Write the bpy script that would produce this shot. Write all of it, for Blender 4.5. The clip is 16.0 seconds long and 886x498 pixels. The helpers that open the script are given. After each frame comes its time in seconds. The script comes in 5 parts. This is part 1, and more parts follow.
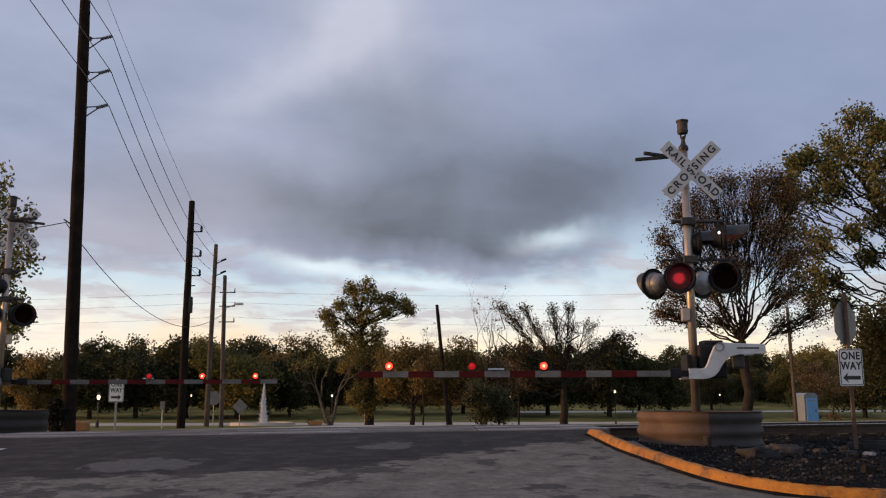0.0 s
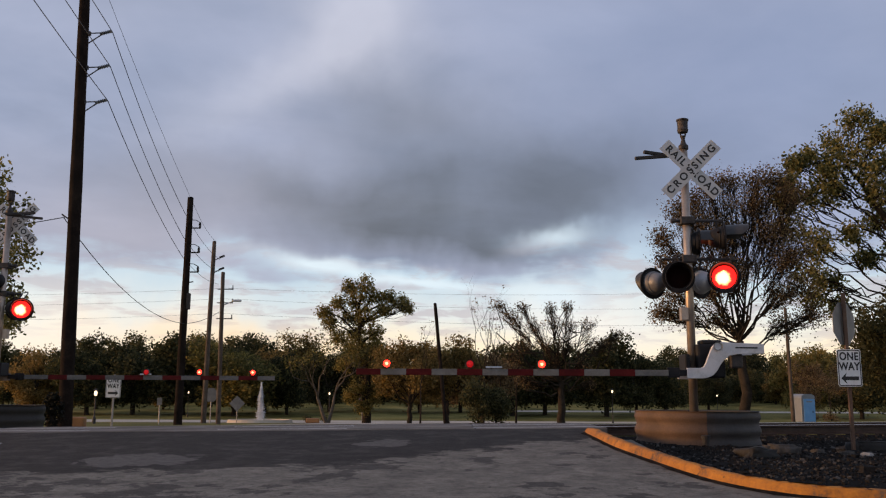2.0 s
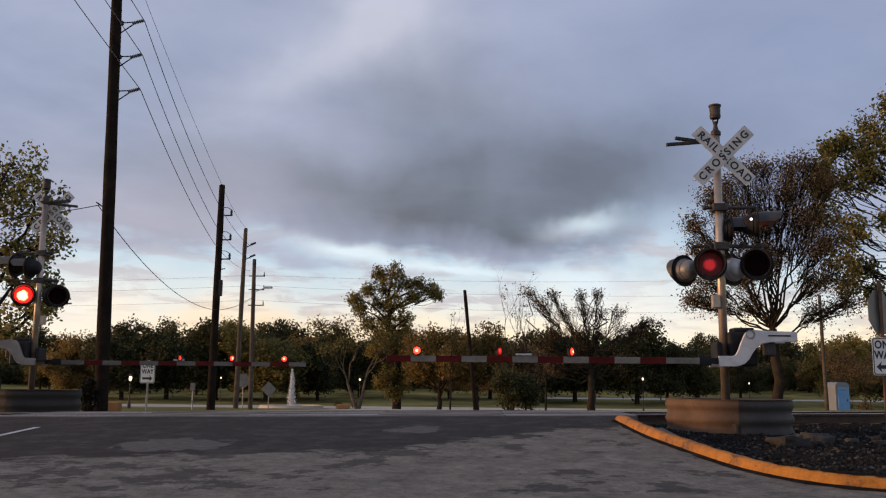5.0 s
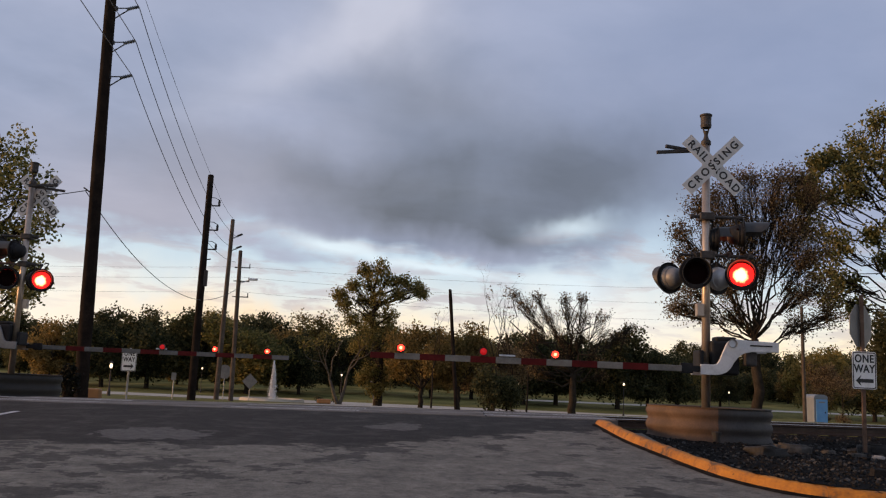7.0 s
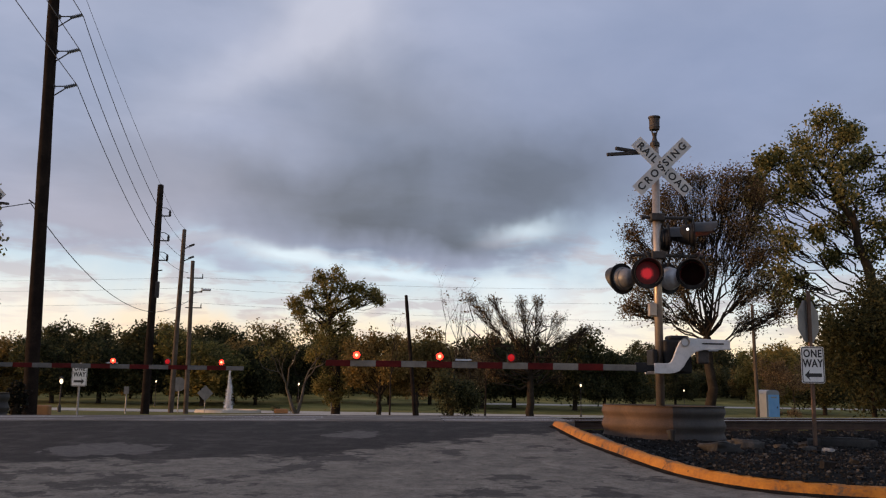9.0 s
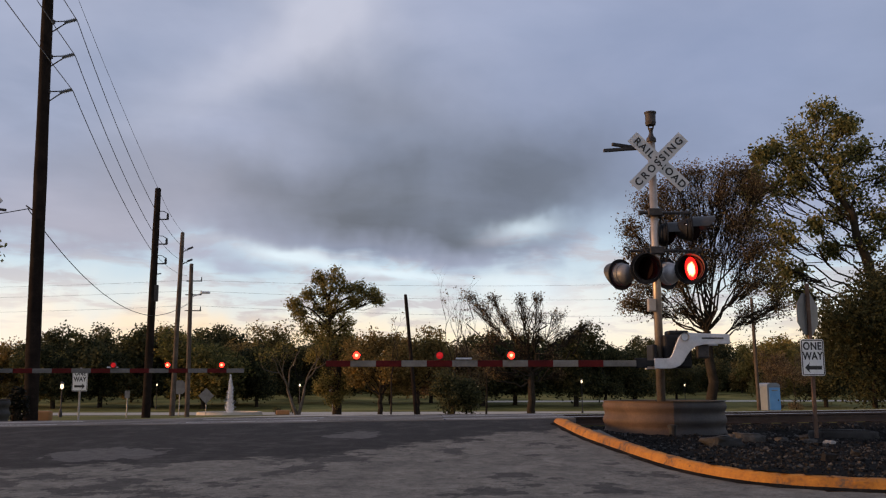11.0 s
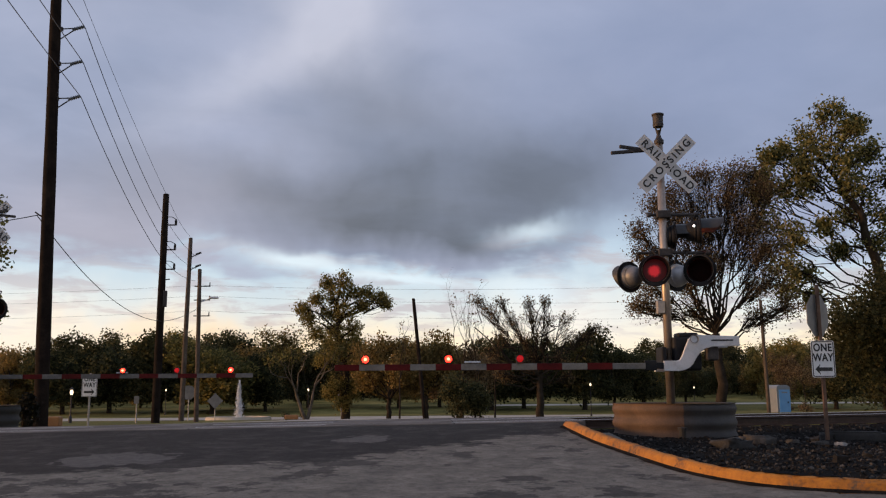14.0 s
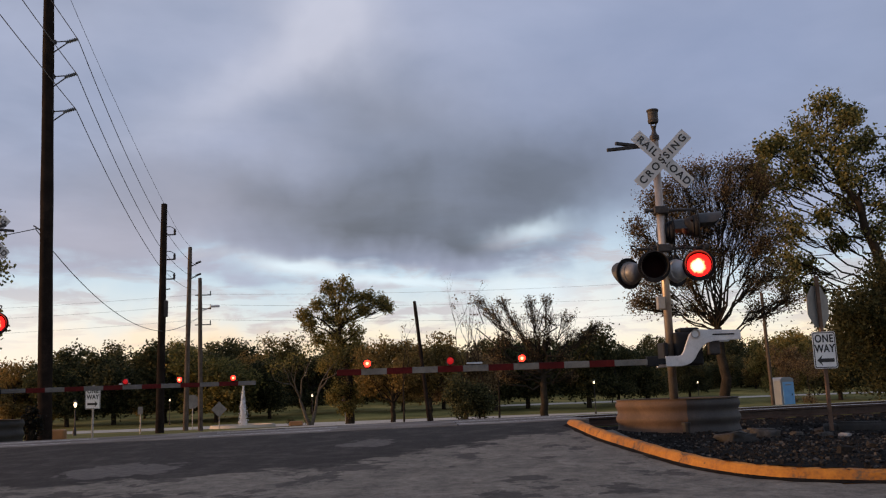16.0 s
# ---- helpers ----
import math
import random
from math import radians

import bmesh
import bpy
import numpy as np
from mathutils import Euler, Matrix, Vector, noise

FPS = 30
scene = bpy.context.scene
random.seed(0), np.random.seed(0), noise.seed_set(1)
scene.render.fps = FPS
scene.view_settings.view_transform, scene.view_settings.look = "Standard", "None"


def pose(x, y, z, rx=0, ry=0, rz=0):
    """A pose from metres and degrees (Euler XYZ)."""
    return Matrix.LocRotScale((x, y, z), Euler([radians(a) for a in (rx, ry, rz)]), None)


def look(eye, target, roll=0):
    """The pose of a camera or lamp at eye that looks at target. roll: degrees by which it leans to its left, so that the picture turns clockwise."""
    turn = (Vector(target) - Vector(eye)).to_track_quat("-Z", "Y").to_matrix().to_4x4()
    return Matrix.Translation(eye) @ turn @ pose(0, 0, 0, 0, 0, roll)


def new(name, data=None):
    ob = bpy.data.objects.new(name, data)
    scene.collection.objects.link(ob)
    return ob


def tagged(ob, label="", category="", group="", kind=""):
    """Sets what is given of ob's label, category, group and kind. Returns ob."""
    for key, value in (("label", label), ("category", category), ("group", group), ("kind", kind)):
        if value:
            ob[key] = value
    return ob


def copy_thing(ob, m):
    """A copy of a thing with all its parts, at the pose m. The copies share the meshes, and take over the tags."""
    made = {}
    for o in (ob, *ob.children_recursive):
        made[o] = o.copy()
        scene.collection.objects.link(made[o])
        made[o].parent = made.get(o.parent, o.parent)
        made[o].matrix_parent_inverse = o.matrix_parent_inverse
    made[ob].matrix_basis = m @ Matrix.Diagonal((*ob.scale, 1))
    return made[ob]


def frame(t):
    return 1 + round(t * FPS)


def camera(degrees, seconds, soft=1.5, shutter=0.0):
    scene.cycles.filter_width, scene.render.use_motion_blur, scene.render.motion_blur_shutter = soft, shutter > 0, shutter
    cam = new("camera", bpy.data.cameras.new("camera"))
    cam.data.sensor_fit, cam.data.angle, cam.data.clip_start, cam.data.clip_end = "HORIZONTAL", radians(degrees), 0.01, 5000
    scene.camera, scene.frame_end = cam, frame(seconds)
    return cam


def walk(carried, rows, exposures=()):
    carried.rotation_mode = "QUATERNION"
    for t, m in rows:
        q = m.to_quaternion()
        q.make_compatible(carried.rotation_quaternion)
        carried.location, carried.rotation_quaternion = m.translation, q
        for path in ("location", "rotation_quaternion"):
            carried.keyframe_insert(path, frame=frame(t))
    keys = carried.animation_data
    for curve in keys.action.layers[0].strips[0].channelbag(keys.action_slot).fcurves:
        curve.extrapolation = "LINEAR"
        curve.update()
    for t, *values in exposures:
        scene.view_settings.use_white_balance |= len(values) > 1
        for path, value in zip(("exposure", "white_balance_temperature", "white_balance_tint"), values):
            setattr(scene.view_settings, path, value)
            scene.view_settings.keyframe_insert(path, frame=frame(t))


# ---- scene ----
cam = camera(53.0, 16.0, soft=1.2)
PATH = [
    (0, 0.002, -0.020, 0.609, 99.475, 0.151, 0.124),
    (0.5, 0.004, -0.009, 0.591, 99.241, 0.054, 0.082),
    (1, 0.000, -0.002, 0.600, 99.095, -0.002, 0.001),
    (1.5, -0.000, 0.018, 0.605, 99.194, -0.168, -0.027),
    (2, -0.003, 0.014, 0.591, 99.397, -0.264, -0.046),
    (2.5, -0.004, 0.014, 0.591, 99.504, -0.270, -0.050),
    (3, -0.005, 0.016, 0.600, 99.304, -0.426, 0.161),
    (3.5, -0.004, 0.015, 0.597, 99.043, -0.159, 0.655),
    (4, -0.005, -0.006, 0.596, 98.682, -0.023, 1.000),
    (4.5, -0.003, 0.004, 0.599, 98.561, -0.114, 1.612),
    (7, -0.025, -0.023, 0.594, 98.486, -2.513, 0.669),
    (7.5, -0.009, -0.002, 0.589, 97.708, -2.380, -0.480),
    (8, 0.003, 0.004, 0.594, 97.822, -1.440, -1.455),
    (8.5, -0.002, -0.005, 0.597, 98.360, -1.040, -1.961),
    (9, 0.004, -0.004, 0.595, 98.917, -0.885, -1.974),
    (11.5, 0.012, -0.003, 0.604, 98.807, 0.179, -1.910),
    (12, 0.011, 0.014, 0.599, 98.883, 0.073, -1.891),
    (12.5, 0.006, 0.016, 0.601, 98.947, -0.006, -1.753),
    (13, 0.010, 0.020, 0.603, 98.942, 0.004, -1.695),
    (13.5, 0.007, 0.010, 0.600, 99.128, 0.166, -1.573),
    (14, 0.002, 0.001, 0.598, 99.069, 0.393, -1.373),
    (14.5, 0.011, 0.007, 0.600, 98.801, 0.721, -1.351),
    (15, 0.011, 0.001, 0.596, 99.190, 0.836, -1.076),
    (15.5, 0.013, -0.016, 0.599, 99.439, 1.525, -1.124),
    (16, 0.023, -0.002, 0.596, 99.202, 2.011, -1.116),
]
walk(cam, [(t, pose(x, y, z, rx, ry, rz)) for t, x, y, z, rx, ry, rz in PATH])


# ---------------------------------------------------------------- sky and sun
class Nodes:
    """Short notation for shader arithmetic."""

    def __init__(self, tree):
        self.tree = tree

    def add(self, kind, **sets):
        n = self.tree.nodes.new(kind)
        for k, v in sets.items():
            if k == "operation":
                n.operation = v
            elif k == "blend_type":
                n.blend_type = v
        return n

    def link(self, a, b):
        self.tree.links.new(a, b)

    def feed(self, socket, value):
        if isinstance(value, bpy.types.NodeSocket):
            self.link(value, socket)
        else:
            socket.default_value = value

    def math(self, op, a, b=0.0, c=0.0):
        n = self.add("ShaderNodeMath", operation=op)
        for s, v in zip(n.inputs, (a, b, c)):
            self.feed(s, v)
        return n.outputs[0]

    def mix(self, fac, a, b, how="MIX"):
        n = self.tree.nodes.new("ShaderNodeMix")
        n.data_type, n.blend_type = "RGBA", how
        self.feed(n.inputs[0], fac)
        self.feed(n.inputs[6], a if isinstance(a, bpy.types.NodeSocket) else (*a, 1))
        self.feed(n.inputs[7], b if isinstance(b, bpy.types.NodeSocket) else (*b, 1))
        return n.outputs[2]

    def ramp(self, fac, stops, smooth=False):
        n = self.tree.nodes.new("ShaderNodeValToRGB")
        e = n.color_ramp.elements
        n.color_ramp.interpolation = "EASE" if smooth else "LINEAR"
        while len(e) < len(stops):
            e.new(0.5)
        for el, (p, col) in zip(e, stops):
            el.position = p
            el.color = (*col, 1) if isinstance(col, tuple) else (col, col, col, 1)
        self.feed(n.inputs[0], fac)
        return n.outputs[0]

    def noise(self, vec, scale, detail=4.0, rough=0.55, warp=0.0, kind="fac"):
        n = self.tree.nodes.new("ShaderNodeTexNoise")
        self.feed(n.inputs["Vector"], vec)
        self.feed(n.inputs["Scale"], scale)
        n.inputs["Detail"].default_value, n.inputs["Roughness"].default_value = detail, rough
        n.inputs["Distortion"].default_value = warp
        return n.outputs[0] if kind == "fac" else n.outputs[1]


SUN_AZ, SUN_EL = -93.0, 6.0     # degrees clockwise from ahead; height


def make_world():
    w = bpy.data.worlds.new("dusk_sky")
    scene.world = w
    w.use_nodes = True
    t = w.node_tree
    t.nodes.clear()
    N = Nodes(t)
    out, bg = N.add("ShaderNodeOutputWorld"), N.add("ShaderNodeBackground")
    N.link(bg.outputs[0], out.inputs[0])
    way = N.add("ShaderNodeTexCoord").outputs["Generated"]
    sep = N.add("ShaderNodeSeparateXYZ")
    N.link(way, sep.inputs[0])
    x, y, z = sep.outputs
    deg = 180 / math.pi
    az = N.math("MULTIPLY", N.math("ARCTAN2", x, y), deg)
    el = N.math("MULTIPLY", N.math("ARCSINE", z), deg)
    # clouds lie in a flat deck, so they crowd together towards the horizon
    deck = N.math("ADD", N.math("MAXIMUM", z, 0.0), 0.12)
    cmb = N.add("ShaderNodeCombineXYZ")
    N.link(N.math("DIVIDE", x, deck), cmb.inputs[0])
    N.link(N.math("DIVIDE", y, deck), cmb.inputs[1])
    flat = cmb.outputs[0]
    n_big = N.noise(flat, 0.75, 5, 0.5, 0.6)
    n_mid = N.noise(flat, 2.1, 6, 0.55, 0.3)
    n_soft = N.noise(way, 7.0, 4, 0.5, 0.4)
    warp_a = N.math("MULTIPLY", N.math("SUBTRACT", N.noise(way, 5.0, 4, 0.55), 0.5), 9.0)
    warp_e = N.math("MULTIPLY", N.math("SUBTRACT", N.noise(way, 9.0, 4, 0.55), 0.5), 5.0)
    wa, we = N.math("ADD", az, warp_a), N.math("ADD", el, warp_e)

    def blob(a0, e0, sa, se, tilt=0.0):
        c, s = math.cos(radians(tilt)), math.sin(radians(tilt))
        da, de = N.math("SUBTRACT", wa, a0), N.math("SUBTRACT", we, e0)
        p = N.math("DIVIDE", N.math("ADD", N.math("MULTIPLY", da, c), N.math("MULTIPLY", de, s)), sa)
        q = N.math("DIVIDE", N.math("SUBTRACT", N.math("MULTIPLY", de, c), N.math("MULTIPLY", da, s)), se)
        r = N.math("ADD", N.math("MULTIPLY", p, p), N.math("MULTIPLY", q, q))
        return N.math("POWER", 2.718, N.math("MULTIPLY", r, -1.0))

    # clear evening sky behind the deck
    sky = N.add("ShaderNodeTexSky")
    sky.sky_type, sky.sun_disc = "NISHITA", False
    sky.sun_elevation, sky.sun_rotation = radians(SUN_EL), radians(SUN_AZ)
    glow = N.ramp(N.math("DIVIDE", we, 40.0), [
        (0.0, (1.0, 0.66, 0.38)), (0.06, (0.97, 0.79, 0.58)), (0.115, (0.68, 0.70, 0.73)),
        (0.19, (0.46, 0.57, 0.70)), (0.4, (0.36, 0.45, 0.65)), (1.0, (0.30, 0.37, 0.57))])
    base = N.mix(1.0, glow, N.mix(0.06, (0, 0, 0), sky.outputs[0]), "ADD")
    # the deck: lavender grey with darker bellies
    grey = N.ramp(N.math("ADD", N.math("MULTIPLY", n_mid, 0.35), N.math("MULTIPLY", n_big, 0.65)), [
        (0.25, (0.225, 0.27, 0.38)), (0.45, (0.335, 0.385, 0.53)), (0.62, (0.445, 0.485, 0.64)), (0.8, (0.56, 0.585, 0.73))])
    dark = N.math("ADD", N.math("MULTIPLY", blob(-1.5, 17.0, 8.5, 4.6, -28), 0.62), N.math("MULTIPLY", blob(-2.0, 11.6, 13.5, 2.5, -5), 0.95))
    dark = N.math("ADD", dark, N.math("MULTIPLY", blob(9.0, 13.9, 8.0, 3.3, 4), 0.88))
    dark = N.math("MINIMUM", N.math("ADD", dark, N.math("MULTIPLY", blob(-24, 26, 9, 3.0, 8), 0.35)), 1.0)
    dark = N.math("MULTIPLY", dark, N.math("ADD", 0.20, N.math("ADD", N.math("MULTIPLY", n_soft, 0.8), N.math("MULTIPLY", n_mid, 0.65))))
    deckcol = N.mix(N.math("MULTIPLY", dark, 0.95), grey, (0.155, 0.175, 0.212))
    light = N.math("MINIMUM", N.math("ADD", blob(-6.0, 24.0, 4.6, 4.2, 30), N.math("MULTIPLY", blob(-12.0, 19.5, 7, 2.0, 32), 0.6)), 1.0)
    deckcol = N.mix(N.math("MULTIPLY", light, 0.65), deckcol, (0.68, 0.69, 0.80))
    blue = blob(20.0, 20.0, 14.0, 9.0, 0)
    streak = N.ramp(N.noise(flat, 1.6, 5, 0.55, 0.3), [(0.3, 0.92), (0.7, 1.08)])
    deckcol = N.mix(1.0, deckcol, streak, "MULTIPLY")
    warm = blob(-20.0, 9.5, 11.0, 4.5, 0)
    deckcol = N.mix(N.math("MULTIPLY", warm, 0.5), deckcol, (0.50, 0.46, 0.50))
    deckcol = N.mix(N.math("MULTIPLY", blue, 0.55), deckcol, (0.25, 0.315, 0.50))
    # where the deck ends towards the horizon, and the holes in it
    cover = N.ramp(N.math("DIVIDE", N.math("ADD", we, N.math("MULTIPLY", N.math("SUBTRACT", n_mid, 0.5), 6.0)), 20.0), [(0.34, 0.0), (0.46, 1.0)], True)
    holes = N.math("ADD", N.math("MULTIPLY", blob(-8.2, 8.3, 5.0, 0.8, -6), 0.95), N.math("MULTIPLY", blob(7.8, 10.5, 2.4, 0.7, 0), 0.6))
    holes = N.math("ADD", holes, N.math("MULTIPLY", blob(12.8, 9.3, 3.0, 2.2, 20), 0.65))
    holes = N.math("MINIMUM", N.math("ADD", holes, N.math("ADD", blob(9.0, 6.0, 4.5, 1.6, 0), N.math("MULTIPLY", blob(0.5, 7.2, 5.0, 0.5, -5), 0.9))), 1.0)
    cover = N.math("MULTIPLY", cover, N.math("SUBTRACT", 1.0, holes))
    # thin pinkish bars of cloud under the deck
    bars = N.math("MULTIPLY", N.ramp(N.noise(flat, 3.3, 5, 0.6, 0.5), [(0.45, 0.0), (0.62, 1.0)], True),
                  N.ramp(N.math("DIVIDE", el, 20.0), [(0.08, 0.0), (0.22, 0.75), (0.45, 0.8), (0.6, 0.0)]))
    base = N.mix(N.math("MULTIPLY", bars, 0.75), base, (0.52, 0.45, 0.49))
    white = N.math("ADD", blob(9.5, 4.6, 4.0, 2.4, 0), N.math("MULTIPLY", blob(-23, 3.2, 7.0, 1.9, 0), 1.1))
    base = N.mix(N.math("MINIMUM", N.math("MULTIPLY", white, 0.62), 1.0), base, (1.05, 0.98, 0.88))
    low = N.math("MULTIPLY", blob(-14.0, 2.6, 9.0, 1.8, 0), 0.55)
    base = N.mix(low, base, (1.05, 0.74, 0.42))
    col = N.mix(cover, base, deckcol)
    # bright rifts along the lower edge of the deck
    def rift(a0, e0, sa, se, tilt):
        c, s = math.cos(radians(tilt)), math.sin(radians(tilt))
        da = N.math("SUBTRACT", N.math("ADD", az, N.math("MULTIPLY", warp_a, 0.35)), a0)
        de = N.math("SUBTRACT", N.math("ADD", el, N.math("MULTIPLY", warp_e, 0.45)), e0)
        p = N.math("DIVIDE", N.math("ADD", N.math("MULTIPLY", da, c), N.math("MULTIPLY", de, s)), sa)
        q = N.math("DIVIDE", N.math("SUBTRACT", N.math("MULTIPLY", de, c), N.math("MULTIPLY", da, s)), se)
        return N.math("POWER", 2.718, N.math("MULTIPLY", N.math("ADD", N.math("MULTIPLY", p, p), N.math("MULTIPLY", q, q)), -1.0))

    gap = N.math("ADD", N.math("MULTIPLY", rift(-8.0, 8.5, 3.2, 0.5, -8), 1.1), N.math("MULTIPLY", rift(-1.2, 7.3, 5.2, 0.34, -6), 1.0))
    gap = N.math("ADD", gap, N.math("ADD", N.math("MULTIPLY", rift(7.7, 10.4, 1.7, 0.5, 0), 0.6), N.math("MULTIPLY", rift(7.8, 6.5, 2.6, 1.1, 0), 0.85)))
    gap = N.math("MULTIPLY", N.math("MINIMUM", gap, 1.0), N.ramp(n_soft, [(0.3, 0.75), (0.6, 1.0)]))
    col = N.mix(gap, col, (0.80, 0.92, 0.99))
    N.link(col, bg.inputs[0])
    bg.inputs[1].default_value = 1.0


make_world()
sun = new("sun", bpy.data.lights.new("sun", "SUN"))
sun.data.energy, sun.data.angle, sun.data.color = 3.3, radians(7), (1.0, 0.54, 0.25)
_a, _e = radians(SUN_AZ), radians(SUN_EL)
sun.matrix_world = look((0, 0, 30), (-math.sin(_a) * math.cos(_e), -math.cos(_a) * math.cos(_e), 30 - math.sin(_e)))
scene.view_settings.exposure = 0.0


# ---------------------------------------------------------------- materials
def material(name, stops, scale=3.0, rough=0.8, metal=0.0, bump=0.3, fine=40.0, coat=0.0, rand=0.0, island=0.0, spec=0.5, flat=False):
    """A surface whose colour wanders between the stops at two scales, with fine relief."""
    m = bpy.data.materials.new(name)
    m.use_nodes = True
    t = m.node_tree
    N = Nodes(t)
    b = t.nodes["Principled BSDF"]
    pos = N.add("ShaderNodeTexCoord").outputs["Object"]
    n1 = N.noise(pos, scale, 5, 0.6, 0.4)
    n2 = N.noise(pos, fine, 3, 0.6)
    f = N.math("ADD", N.math("MULTIPLY", n1, 0.7), N.math("MULTIPLY", n2, 0.3))
    if rand:
        f = N.math("ADD", f, N.math("MULTIPLY", N.math("SUBTRACT", N.add("ShaderNodeObjectInfo").outputs["Random"], 0.5), rand))
    if island:
        f = N.math("ADD", f, N.math("MULTIPLY", N.math("SUBTRACT", N.add("ShaderNodeNewGeometry").outputs["Random Per Island"], 0.5), island))
    lo, hi = 0.3, 0.7
    k = len(stops) - 1
    col = N.ramp(f, [(lo + (hi - lo) * i / max(k, 1), c) for i, c in enumerate(stops)])
    N.link(col, b.inputs["Base Color"])
    N.feed(b.inputs["Roughness"], N.math("ADD", rough - 0.08, N.math("MULTIPLY", n2, 0.16)))
    b.inputs["Metallic"].default_value = metal
    b.inputs["Specular IOR Level"].default_value = spec if rough < 0.84 else 0.04
    if coat:
        b.inputs["Coat Weight"].default_value = coat
    if bump:
        bn = N.add("ShaderNodeBump")
        bn.inputs["Strength"].default_value, bn.inputs["Distance"].default_value = bump, 0.02
        N.link(n2, bn.inputs["Height"])
        N.link(bn.outputs[0], b.inputs["Normal"])
    return m


def glowing(name, colour, strength, facets=0.0):
    """A lit surface; facets break it up as a ribbed lens does."""
    m = bpy.data.materials.new(name)
    m.use_nodes = True
    b = m.node_tree.nodes["Principled BSDF"]
    b.inputs["Base Color"].default_value = (*colour, 1)
    b.inputs["Emission Color"].default_value = (*colour, 1)
    b.inputs["Emission Strength"].default_value = strength
    if facets:
        N = Nodes(m.node_tree)
        n = N.noise(N.add("ShaderNodeTexCoord").outputs["Object"], facets, 3, 0.7)
        N.link(N.math("MULTIPLY", N.ramp(n, [(0.35, 0.15), (0.62, 1.5)]), strength), b.inputs["Emission Strength"])
    return m


def lit_lens(name, red, spot, strength, reach, facets):
    """A lit ribbed lens: a hot patch a little off the middle, red glass and its added glow round it."""
    m = bpy.data.materials.new(name)
    m.use_nodes = True
    N = Nodes(m.node_tree)
    b = m.node_tree.nodes["Principled BSDF"]
    pos = N.add("ShaderNodeTexCoord").outputs["Object"]
    sep = N.add("ShaderNodeSeparateXYZ")
    N.link(pos, sep.inputs[0])
    x, z = N.math("ADD", sep.outputs[0], 0.12 * reach), N.math("ADD", sep.outputs[2], 0.10 * reach)
    d = N.math("SQRT", N.math("ADD", N.math("MULTIPLY", x, x), N.math("MULTIPLY", z, z)))
    n = N.noise(pos, facets, 3, 0.65)
    f = N.math("ADD", N.math("DIVIDE", d, reach), N.math("MULTIPLY", N.math("SUBTRACT", n, 0.5), 0.7))
    N.link(N.ramp(f, [(0.0, spot), (0.62, spot), (0.80, tuple((a + c) / 2 for a, c in zip(red, spot))), (0.98, red)]), b.inputs["Emission Color"])
    N.link(N.math("MULTIPLY", N.ramp(f, [(0.6, 1.0), (0.95, 0.72), (1.0, 0.62)]), strength), b.inputs["Emission Strength"])
    b.inputs["Base Color"].default_value = (*red, 1)
    return m


